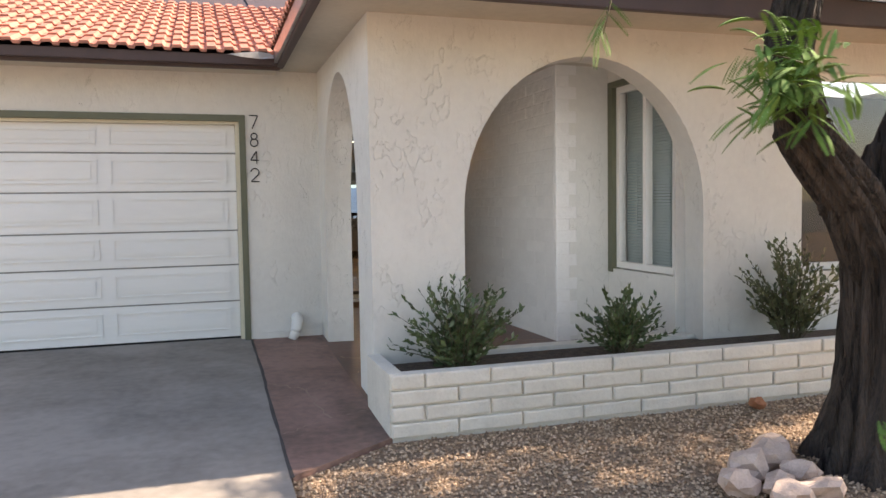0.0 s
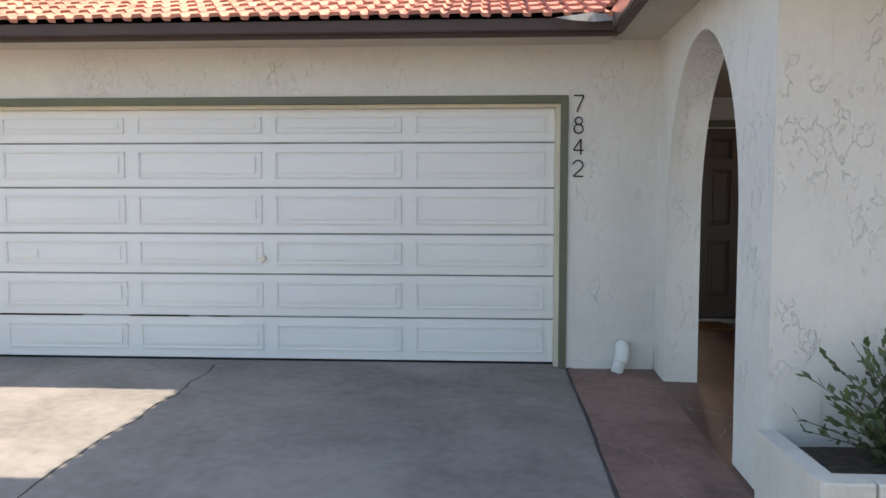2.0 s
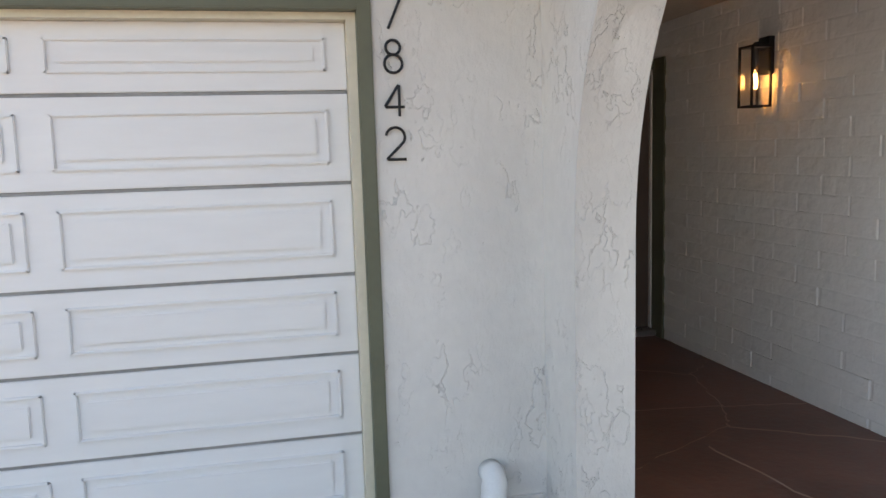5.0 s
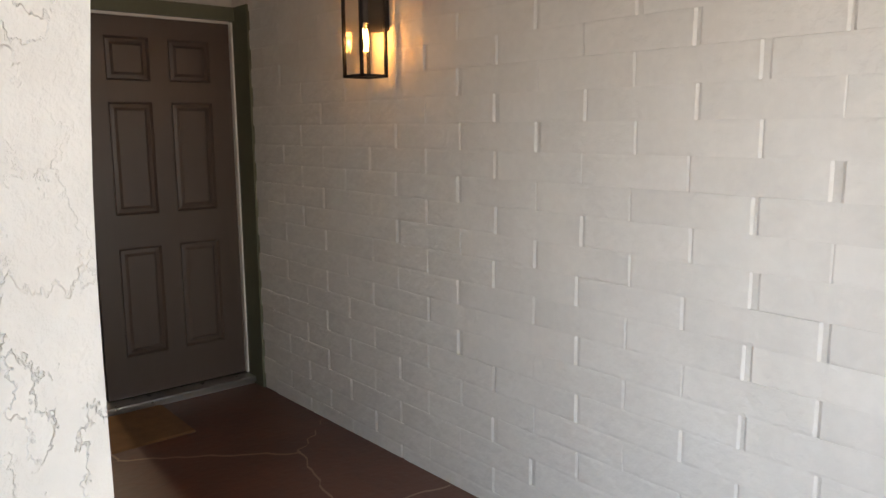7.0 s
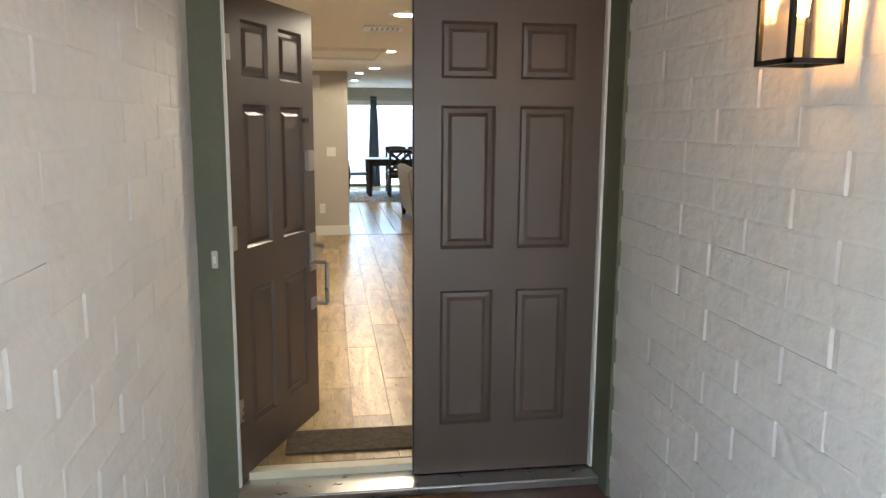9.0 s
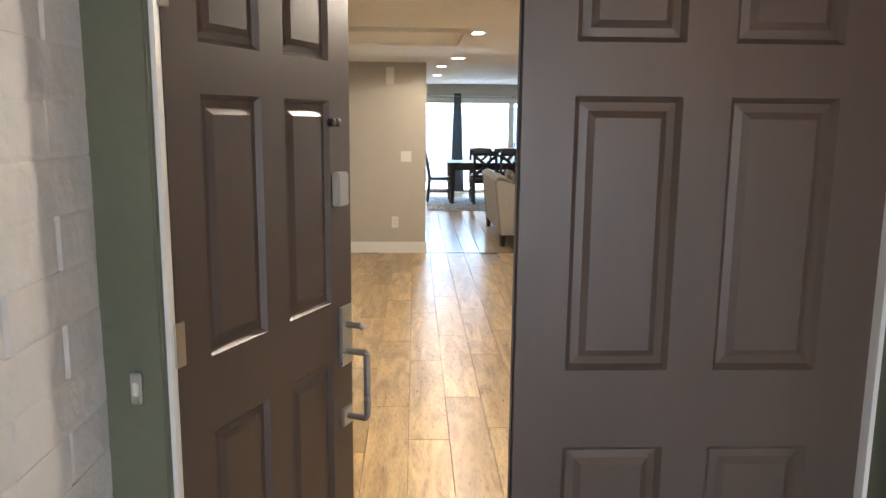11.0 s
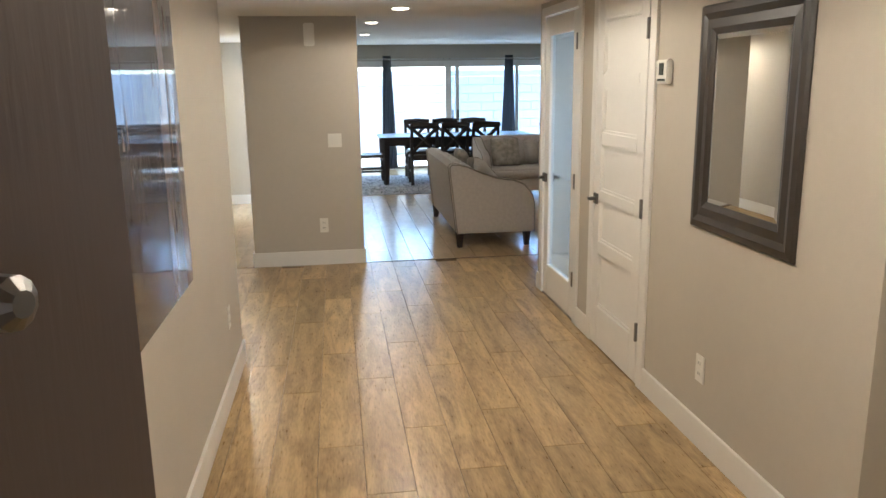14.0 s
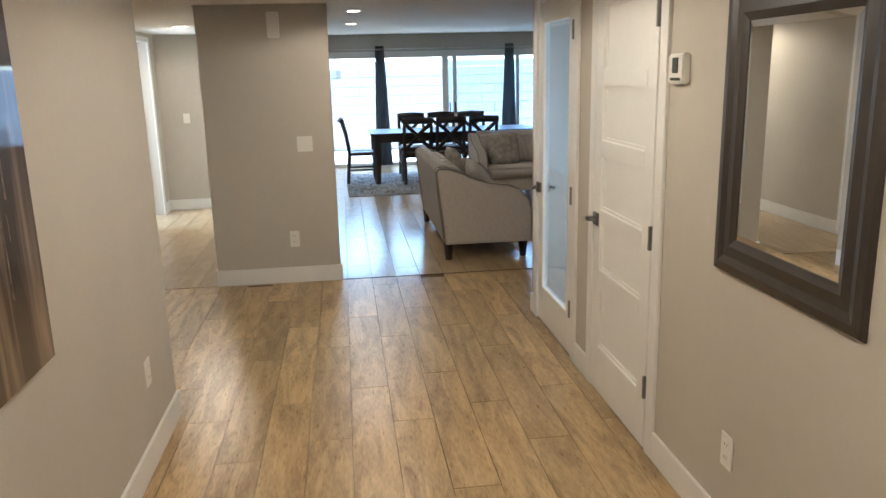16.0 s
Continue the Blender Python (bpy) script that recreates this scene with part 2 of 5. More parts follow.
SLIDEG = glass("pale_blue_glass", (0.86, 0.94, 1.0))
SCREENG = glass("screened_blue_glass", (0.70, 0.83, 0.97))
FROST = glass("den_glass", (0.80, 0.87, 0.95), 0.02)
MIRROR = mat("mirror_silver", (0.9, 0.91, 0.9), 0.02, 1.0, var=0.0)
MIRROR.node_tree.links.remove(MIRROR.node_tree.nodes["Principled BSDF"].inputs["Roughness"].links[0])
MIRROR.node_tree.nodes["Principled BSDF"].inputs["Roughness"].default_value = 0.01
LAMPON = glow("downlight_lens", (1.0, 0.88, 0.70), 2.5)
FILAMENT = glow("filament", (1.0, 0.5, 0.12), 14)


# ---- mesh helpers ----
def box(bm, x0, x1, y0, y1, z0, z1, bev=0.0):
    vs = [bm.verts.new(p) for p in ((x0, y0, z0), (x1, y0, z0), (x1, y1, z0), (x0, y1, z0), (x0, y0, z1), (x1, y0, z1), (x1, y1, z1), (x0, y1, z1))]
    fs = [bm.faces.new([vs[i] for i in f]) for f in ((0, 3, 2, 1), (4, 5, 6, 7), (0, 1, 5, 4), (1, 2, 6, 5), (2, 3, 7, 6), (3, 0, 4, 7))]
    if bev:
        es = list({e for f in fs for e in f.edges})
        bmesh.ops.bevel(bm, geom=es, offset=bev, segments=2, affect="EDGES")
    return bm


def boxes(*rows, bev=0.0):
    bm = bmesh.new()
    for r in rows:
        box(bm, *r, bev=bev)
    return bm


def tube(bm, pts, radii, seg=8, rough=0.0, freq=6.0):
    """A tapering tube along points, closed at both ends; rough gives ridges along it."""
    rings = []
    for i, p in enumerate(pts):
        p = Vector(p)
        a = Vector(pts[max(0, i - 1)])
        c = Vector(pts[min(len(pts) - 1, i + 1)])
        d = (c - a).normalized()
        u = d.cross(Vector((0.31, 0.95, 0.05))).normalized()
        v = d.cross(u)
        ring = []
        for k in range(seg):
            t = 2 * math.pi * k / seg
            q = u * math.cos(t) + v * math.sin(t)
            r = radii[i]
            if rough:
                r *= 1 + rough * noise.noise(Vector((q.x * freq, q.y * freq, p.z * 1.3 + q.z * 2)))
            ring.append(bm.verts.new(p + q * r))
        rings.append(ring)
    for a, b in zip(rings, rings[1:]):
        for k in range(seg):
            bm.faces.new((a[k], a[(k + 1) % seg], b[(k + 1) % seg], b[k]))
    bm.faces.new(rings[0][::-1])
    bm.faces.new(rings[-1])
    return bm


def prism(outline, axis, lo, hi):
    """A solid from a 2D outline, carried along an axis: 'x' takes (y, z) pairs, 'y' (x, z), 'z' (x, y)."""
    bm = bmesh.new()

    def at(p, d):
        return {"x": (d, p[0], p[1]), "y": (p[0], d, p[1]), "z": (p[0], p[1], d)}[axis]

    a = [bm.verts.new(at(p, lo)) for p in outline]
    b = [bm.verts.new(at(p, hi)) for p in outline]
    bm.faces.new(a)
    bm.faces.new(b[::-1])
    n = len(a)
    for i in range(n):
        bm.faces.new((a[i], b[i], b[(i + 1) % n], a[(i + 1) % n]))
    bmesh.ops.recalc_face_normals(bm, faces=bm.faces[:])
    return bm


def mesh_of(name, bm, material, smooth=False):
    me = bpy.data.meshes.new(name)
    bmesh.ops.recalc_face_normals(bm, faces=bm.faces[:])
    bm.to_mesh(me)
    bm.free()
    me.materials.append(material)
    if smooth:
        me.shade_smooth()
    return me


def thing(name, label, category, bm=None, material=None, group="", kind="", smooth=False):
    ob = new(name, mesh_of(name, bm, material, smooth) if bm else None)
    return tagged(ob, label, category, group, kind)


def part(name, bm, material, parent, label="", smooth=False, m=None):
    ob = new(name, mesh_of(name, bm, material, smooth) if isinstance(bm, bmesh.types.BMesh) else bm)
    ob.parent = parent
    if m is not None:
        ob.matrix_basis = m
    if label:
        ob["label"] = label
    return ob


def structure(name, bm, material, label, category="wall"):
    return thing(name, label, category, bm, material, kind="structure")


def gz(y):
    return max(0.485 - 0.0475 * (7.46 - y), -0.12)


def arch_outline(a0, a1, base, top, o0, o1, spring, apex, sill):
    """A wall's outline with an arched opening; all along one wall axis and z."""
    c, h = (o0 + o1) / 2, (o1 - o0) / 2
    arc = [(c - h * math.cos(math.pi * i / 28), spring + (apex - spring) * math.sin(math.pi * i / 28)) for i in range(29)]
    low = [(o0, sill), *arc, (o1, sill)]
    if sill <= base:
        return [(a0, base), (o0, base), *arc, (o1, base), (a1, base), (a1, top), (a0, top)]
    return [(a0, base), (a0, top), (a1, top), (a1, base)], low


F = 0.50   # indoor floor
C = 2.66   # hall ceiling

# ---- ground and outer walls ----
bm = bmesh.new()
ys = [-400, -60, -5.3, 7.46, 7.6, 60, 400]
rows_ = [[bm.verts.new((x, y, gz(y) - 0.03 if y < 7.5 else 0.12)) for x in (-400, 400)] for y in ys]
for a, b in zip(rows_, rows_[1:]):
    bm.faces.new((a[0], a[1], b[1], b[0]))
structure("ground", bm, GRAVELM, "tan gravel ground around the house", "ground")
slab = lambda x0, x1, y0, y1, up, thick: prism([(y0, gz(y0) - thick), (y1, gz(y1) - thick), (y1, gz(y1) + up), (y0, gz(y0) + up)], "x", x0, x1)
driveway = structure("driveway", slab(-5.2, 0.655, -5.2, 7.62, 0.0, 0.09), CONC, "grey stained concrete driveway with cracks", "driveway")
walkway = structure("walkway", prism([(0.667, 4.22), (1.27, 4.60), (1.27, 7.5), (0.667, 7.5)], "z", 0, 1), WALKC, "brown tinted concrete walk beside the driveway", "walkway")
for v in walkway.data.vertices:
    v.co.z = gz(v.co.y) - (0.09 if v.co.z < 0.5 else -0.002)


def crack(pts, w=0.012):
    bm = bmesh.new()
    last = None
    for i, (x, y) in enumerate(pts):
        z = gz(y) + 0.0025
        ww = w * (0.6 + 0.8 * random.random())
        pair = [bm.verts.new((x - ww / 2, y - ww / 3, z)), bm.verts.new((x + ww / 2, y + ww / 3, z))]
        if last:
            bm.faces.new((last[0], last[1], pair[1], pair[0]))
        last = pair
    return bm


def wander(p, q, n=26, amp=0.05):
    out = []
    for i in range(n + 1):
        t = i / n
        off = amp * noise.noise(Vector((t * 7, p[0], p[1]))) + amp * 0.5 * noise.noise(Vector((t * 25, q[0], 3)))
        dx, dy = q[0] - p[0], q[1] - p[1]
        l = math.hypot(dx, dy)
        out.append((p[0] + dx * t - dy / l * off, p[1] + dy * t + dx / l * off))
    return out


part("crack", crack(wander((-1.98, 7.4), (-2.05, 4.95))), CRACKM, driveway, "dark jagged crack")
part("crack", crack(wander((-2.05, 4.95), (-0.33, 4.2))), CRACKM, driveway)
part("crack", crack(wander((-2.05, 4.95), (-4.6, 4.6))), CRACKM, driveway)
part("joint", crack(wander((0.66, 7.45), (0.66, 4.2), 20, 0.012), 0.018), CRACKM, driveway)

wall = structure("wall_garage", boxes((-5.6, -4.02, 7.464, 7.68, 0.2, 3.0), (-4.02, 0.645, 7.464, 7.68, 2.495, 3.0), (0.645, 1.55, 7.464, 7.68, 0.2, 3.0)), STUCCO, "cream hand-trowelled stucco garage wall")
part("footing", boxes((0.70, 1.28, 7.445, 7.47, 0.3, 0.54)), STUCCO, wall)
structure("wall_side_arch", prism(arch_outline(5.22, 7.464, 0.2, 2.93, 5.66, 7.14, 1.62, 2.715, 0), "x", 1.30, 1.53), STUCCO, "cream stucco wall with a tall arched opening")
structure("wall_front_arch", prism(arch_outline(1.53, 4.70, 0.2, 2.93, 1.935, 3.805, 1.62, 2.685, 0), "y", 5.22, 5.44), STUCCO, "cream stucco front wall with a wide arch")
structure("wall_front_pillar", boxes((1.30, 1.53, 5.214, 5.22, 0.2, 2.93)), STUCCO, "cream stucco pillar face")
structure("wall_front_east", boxes((4.70, 8.6, 5.22, 5.44, 0.2, 1.11), (4.70, 8.6, 5.22, 5.44, 2.66, 2.93), (7.6, 8.6, 5.22, 5.44, 1.11, 2.66)), STUCCO, "cream stucco front wall round a large window")
structure("wall_window", boxes((3.715, 3.98, 5.44, 6.44, 0.3, 1.09), (3.715, 3.98, 5.44, 6.44, 2.68, 2.93), (3.72, 3.98, 6.405, 6.44, 1.09, 2.68), (3.715, 3.98, 5.44, 5.465, 1.09, 2.68)), STUCCO, "cream stucco wall inside the porch")
structure("wall_porch_return", boxes((3.20, 3.98, 6.44, 6.60, 0.3, 2.93)), STUCCO, "cream stucco wall return in the porch")
structure("wall_west", boxes((-5.6, -5.4, 7.68, 26, 0.2, 3.0)), STUCCO, "cream stucco outer wall")
structure("wall_east", boxes((8.4, 8.6, 5.44, 26, 0.2, 3.0)), STUCCO, "cream stucco outer wall")
structure("wall_garage_inner", boxes((1.30, 1.494, 7.68, 10.25, 0.2, 3.0)), MORTAR, "white painted wall behind the porch blocks")
structure("wall_porch_inner", boxes((3.2, 3.40, 6.60, 10.25, 0.2, 3.0)), MORTAR, "white painted wall behind the porch blocks")
structure("wall_entry", boxes((1.30, 1.625, 10.25, 10.42, 0.2, 3.0), (3.185, 4.75, 10.25, 10.42, 0.2, 3.0), (1.625, 3.185, 10.25, 10.42, 2.58, 3.0)), STUCCO, "wall round the double front door")


def porch_z(x, y):
    """The porch floor: level with the walk at the side arch, gently graded inside."""
    inner = 0.478 + (0.46 - 0.478) * (y - 5) / 2.2 if y < 7.2 else 0.46 + (0.415 - 0.46) * (y - 7.2) / 3.1
    if y > 7.47:
        return inner
    t = min(1.0, max(0.0, (x - 1.27) / 0.5))
    return (gz(y) + 0.002) * (1 - t) + inner * t


bm = bmesh.new()
px_ = [1.27, 1.4, 1.55, 1.66, 1.77, 2.3, 3.0, 3.98]
py_ = [4.72, 5.22, 5.7, 6.2, 6.7, 7.2, 7.46, 7.48, 8.4, 9.4, 10.30]
top_ = [[bm.verts.new((x, y, porch_z(x, y))) for x in px_] for y in py_]
for a, b in zip(top_, top_[1:]):
    for k in range(len(px_) - 1):
        bm.faces.new((a[k], a[k + 1], b[k + 1], b[k]))
rim = [e for e in bm.edges if e.is_boundary]
low = bmesh.ops.extrude_edge_only(bm, edges=rim)["geom"]
for v in low:
    if isinstance(v, bmesh.types.BMVert):
        v.co.z = 0.2
porch = structure("porch_floor", bm, PORCHF, "dark brown stained concrete porch floor", "floor")


def porch_joint(p, q):
    bm = bmesh.new()
    last = None
    for x, y in wander(p, q, 16, 0.025):
        pair = [bm.verts.new((x - 0.006, y - 0.005, porch_z(x, y) + 0.003)), bm.verts.new((x + 0.006, y + 0.005, porch_z(x, y) + 0.003))]
        if last:
            bm.faces.new((last[0], last[1], pair[1], pair[0]))
        last = pair
    part("joint", bm, GROUT, porch)


J1, J2, J3 = (2.70, 8.42), (2.55, 8.12), (2.87, 9.05)
for p, q in ((J1, J2), (J1, J3), (J1, (3.18, 8.33)), (J1, (1.6, 8.6)), (J2, (1.55, 7.6)), (J2, (3.18, 7.7)), (J3, (3.18, 9.35)), (J3, (2.2, 9.55)), ((2.2, 9.55), (1.5, 9.2)), ((2.2, 9.55), (2.3, 10.2)), ((2.3, 7.9), (2.45, 6.8)), ((2.45, 6.8), (1.55, 6.3)), ((2.45, 6.8), (3.2, 6.5)), ((2.45, 6.8), (2.6, 5.6)), ((1.55, 6.3), (1.30, 6.55)), ((1.55, 6.3), (1.29, 5.95))):
    porch_joint(p, q)
for p, q in (((1.27, 6.55), (0.98, 6.75)), ((0.98, 6.75), (0.68, 6.5)), ((0.98, 6.75), (1.02, 7.42)), ((1.26, 5.95), (0.92, 5.72)), ((0.92, 5.72), (0.68, 5.95)), ((0.92, 5.72), (0.98, 5.05)), ((0.98, 5.05), (1.26, 5.15)), ((0.98, 5.05), (0.68, 4.85))):
    part("joint", crack(wander(p, q, 12, 0.04), 0.009), GROUT, walkway)
structure("porch_ceiling", boxes((1.53, 3.98, 5.44, 10.25, 2.86, 2.93)), SOFFIT, "tan painted porch ceiling", "ceiling")

# planter
planter = structure("planter", boxes((1.255, 1.34, 4.60, 5.214, 0.1, 0.715), (1.30, 5.6, 4.598, 4.70, 0.1, 0.705), (5.5, 5.6, 4.70, 5.2, 0.1, 0.7)), PLANTW, "low white painted block planter along the front wall", "planter")
structure("planter_soil", boxes((1.34, 5.5, 4.70, 5.22, 0.2, 0.64), (1.94, 3.80, 5.22, 5.30, 0.2, 0.635)), SOIL, "dark planter soil", "soil")
structure("planter_curb", boxes((1.94, 3.80, 5.30, 5.44, 0.2, 0.665), bev=0.006), PLANTW, "white painted curb at the arch's foot", "curb")

# roofs
SL = 0.36
roof = structure("roof_garage", prism([(6.98, 2.90), (17, 2.90 + SL * 10.02), (26.3, 2.90 + SL * 0.7), (26.3, 2.83 + SL * 0.7), (17, 2.82 + SL * 10.02), (6.98, 2.86)], "x", -6.0, 0.93), BROWN, "roof under red clay tiles", "roof")
structure("roof_main", prism([(9.4, 3.8), (17, 2.90 + SL * 10.02), (26.3, 2.90 + SL * 0.7), (26.3, 2.83 + SL * 0.7), (17, 2.82 + SL * 10.02), (9.4, 3.72)], "x", 0.935, 8.9), BROWN, "main house roof", "roof")
soff = structure("soffit_garage", boxes((-6.0, 0.93, 7.03, 7.464, 2.865, 2.885)), SOFFIT, "tan garage soffit", "soffit")
structure("fascia_garage", boxes((-6.0, 0.93, 6.99, 7.03, 2.825, 2.93), (-6.0, 0.90, 6.93, 6.99, 2.85, 2.93), bev=0.006), BROWN, "dark brown fascia and gutter along the garage eave", "fascia")
bm = bmesh.new()
pv = [bm.verts.new(p) for p in ((0.92, 4.50, 2.965), (8.9, 4.50, 2.965), (8.9, 9.5, 2.965 + SL * 5), (5.92, 9.5, 2.965 + SL * 5), (0.92, 9.5, 2.965))]
bm.faces.new((pv[0], pv[1], pv[2], pv[3]))
bm.faces.new((pv[0], pv[3], pv[4]))
bmesh.ops.solidify(bm, geom=bm.faces[:], thickness=0.04)
roof2 = structure("roof_porch", bm, BROWN, "porch roof under red clay tiles", "roof")
structure("soffit_porch", boxes((0.96, 1.30, 4.55, 7.464, 2.895, 2.915), (1.30, 8.6, 4.55, 5.22, 2.895, 2.915)), SOFFIT, "grey-tan porch soffit", "soffit")
structure("fascia_porch", boxes((0.90, 0.96, 4.50, 7.05, 2.845, 2.975), (0.90, 8.9, 4.50, 4.55, 2.82, 2.985), bev=0.005), BROWN, "dark brown porch fascia", "fascia")
structure("fascia_flashing", boxes((0.875, 0.90, 4.5, 7.0, 2.87, 2.99), bev=0.004), METAL, "dull metal flashing at the roof valley", "flashing")

bm = bmesh.new()
tv = [bm.verts.new(p) for p in ((0.50, 6.905, 2.925), (0.62, 6.88, 2.90), (0.76, 6.87, 2.888), (0.87, 6.89, 2.90), (0.87, 6.91, 2.94), (0.74, 6.86, 2.945), (0.62, 6.875, 2.935))]
for f in ((0, 1, 6), (1, 2, 5, 6), (2, 3, 4, 5)):
    bm.faces.new([tv[i] for i in f])
bmesh.ops.solidify(bm, geom=bm.faces[:], thickness=0.004)
structure("valley_flashing", bm, mat("bright_galvanised", (0.8, 0.8, 0.8), 0.35, 0.3, var=0.1, scale=20), "bent bright metal flashing at the roof valley", "flashing")

# ---- garage door ----
garage_door = thing("garage_door", "white panelled sectional garage door, closed", "garage door")
DX0, DX1 = -3.90, 0.565
SEAMS = (2.425, 2.165, 1.825, 1.473, 1.161, 0.832, 0.50)
for k, (zt, zb) in enumerate(zip(SEAMS, SEAMS[1:])):
    bm = boxes((DX0, DX1, 7.56, 7.60, zb + 0.008, zt - 0.006), bev=0.003)
    for c in range(4):
        a = DX1 - 0.075 - 1.075 * c - 0.97
        b = a + 0.97
        z0, z1 = zb + 0.075, zt - 0.062
        # a raised moulding frame and a raised field
        for r in ((a, b, 7.548, 7.562, z1 - 0.012, z1), (a, b, 7.548, 7.562, z0, z0 + 0.012), (a, a + 0.014, 7.548, 7.562, z0, z1), (b - 0.014, b, 7.548, 7.562, z0, z1)):
            box(bm, *r, bev=0.004)
        box(bm, a + 0.045, b - 0.045, 7.55, 7.562, z0 + 0.035, z1 - 0.035, bev=0.005)
    part("door_section", bm, GARAGE, garage_door)
    if k:
        # grey strip in the gap, painted as the shade between two sections
        part("seam", boxes((DX0, DX1, 7.568, 7.60, zt - 0.005, zt + 0.007)), SEAM, garage_door, "grey strip between sections, coloured as groove shade")
bm = tube(bmesh.new(), [(-1.655, 7.56, 1.285), (-1.655, 7.53, 1.285)], [0.022, 0.02], 12)
box(bm, -1.68, -1.63, 7.52, 7.53, 1.278, 1.292)
part("lock_handle", bm, CHROME, garage_door, "small metal lock handle")
part("seam_gap", boxes((-3.85, -3.1, 7.556, 7.566, 0.827, 0.837), (-2.72, -2.25, 7.556, 7.566, 0.827, 0.838), (-2.08, -1.92, 7.556, 7.566, 0.828, 0.836)), DARKM, garage_door, "dark worn gap between sections")
part("mail_slot", boxes((-3.62, -3.44, 7.54, 7.562, 1.285, 1.35), bev=0.004), GARAGE, garage_door)
part("door_back", boxes((DX0 - 0.05, DX1 + 0.03, 7.60, 7.62, 0.45, 2.46)), GARAGE, garage_door)
part("bottom_seal", boxes((DX0, DX1, 7.565, 7.595, 0.478, 0.51)), DARKM, garage_door, "black rubber bottom seal")
gf = thing("garage_door_frame", "olive green garage door trim with a cream jamb", "door frame", kind="structure")
part("trim", boxes((0.60, 0.652, 7.445, 7.62, 0.47, 2.50), bev=0.004), OLIVE, gf)
part("trim", boxes((-4.03, 0.60, 7.445, 7.62, 2.445, 2.50), bev=0.004), OLIVE, gf)
part("trim", boxes((-4.03, -3.96, 7.445, 7.62, 0.47, 2.445), bev=0.004), OLIVE, gf)
part("jamb", boxes((0.566, 0.60, 7.50, 7.60, 0.47, 2.445), (-3.96, 0.566, 7.50, 7.60, 2.42, 2.445), (-3.96, -3.9, 7.50, 7.6, 0.47, 2.42)), CREAM, gf, "cream painted jamb")

number = thing("house_number", "black metal house number 7842 on the stucco wall", "house number")


def ring(cx, cz, r, a0, a1, n=18):
    return [(cx + r * math.cos(radians(a0 + (a1 - a0) * i / n)), cz + r * math.sin(radians(a0 + (a1 - a0) * i / n))) for i in range(n + 1)]


DH, DW = 0.117, 0.074
STROKES = {
    "7": [[(0.0, DH), (DW, DH), (0.3 * DW, 0.0)]],
    "8": [ring(DW / 2, 0.775 * DH, 0.225 * DH, -90, 270), ring(DW / 2, 0.28 * DH, 0.28 * DH, 90, 450)],
    "4": [[(0.74 * DW, 0.0), (0.74 * DW, DH), (0.0, 0.29 * DH), (DW, 0.29 * DH)]],
    "2": [ring(DW * 0.48, 0.70 * DH, 0.30 * DH, 170, -38) + [(0.0, 0.0), (DW, 0.0)]],
}
for k, ch in enumerate("7842"):
    bm = bmesh.new()
    for line in STROKES[ch]:
        pts = [Vector((x, 0, z)) for x, z in line]
        run = [pts[0]]
        for a, b, c in zip(pts, pts[1:], pts[2:]):
            if (b - a).angle(c - b) > 0.6:
                run += [b - (b - a).normalized() * 0.004, b + (c - b).normalized() * 0.004]
            else:
                run.append(b)
        run.append(pts[-1])
        tube(bm, run, [0.0052] * len(run), 6)
    part("digit", bm, DARKM, number, m=pose(0.69, 7.453, 2.380 - 0.157 * k))
pipe = thing("drain_pipe", "white plastic drain elbow at the foot of the wall", "pipe")
part("elbow", tube(bmesh.new(), [(1.06, 7.47, 0.66), (1.06, 7.42, 0.665), (1.058, 7.385, 0.64), (1.045, 7.365, 0.58), (1.035, 7.36, 0.55)], [0.05, 0.05, 0.052, 0.05, 0.05], 14), PVC, pipe, smooth=True)
part("spout", tube(bmesh.new(), [(1.037, 7.36, 0.555), (1.01, 7.35, 0.478)], [0.043, 0.043], 14), PVC, pipe, smooth=True)

# ---- porch window and front window ----
def sash_window(name, label, axis, d, a0, a1, z0, z1, mull, deep):
    w = thing(name, label, "window", kind="structure")
    t = 0.055

    def bx(p0, p1, q0, q1, e0, e1):
        return (e0, e1, p0, p1, q0, q1) if axis == "x" else (p0, p1, e0, e1, q0, q1)

    part("window_frame", boxes(bx(a0, a1, z0, z0 + t, d, d + deep), bx(a0, a1, z1 - t, z1, d, d + deep), bx(a0, a0 + t, z0 + t, z1 - t, d, d + deep), bx(a1 - t, a1, z0 + t, z1 - t, d, d + deep), bev=0.003), WHITEP, w)
    if mull:
        part("mullion", boxes(bx(mull - 0.022, mull + 0.022, z0 + t, z1 - t, d - 0.004, d + deep)), WHITEP, w)
    cuts = [a0 + t, mull, a1 - t] if mull else [a0 + t, a1 - t]
    for p, q in zip(cuts, cuts[1:]):
        g = part("pane", boxes(bx(p, q, z0 + t, z1 - t, d + 0.02, d + 0.026)), GLASS, w)
        g.visible_shadow = False
    return w


win1 = sash_window("window_1", "white framed sliding window with sage blinds behind", "x", 3.745, 5.47, 6.36, 1.10, 2.67, 5.91, 0.06)
part("reveal_trim", boxes((3.705, 3.80, 6.362, 6.437, 1.06, 2.72), (3.705, 3.80, 5.47, 6.362, 2.672, 2.72)), OLIVE, win1, "olive trim")
blind = thing("window_blind", "sage green horizontal slat blind behind the porch window", "blind")
bm = bmesh.new()
for i in range(60):
    z = 1.14 + i * 0.025
    box(bm, 3.84, 3.862, 5.5, 6.34, z, z + 0.021)
part("slats", bm, BLINDM, blind)
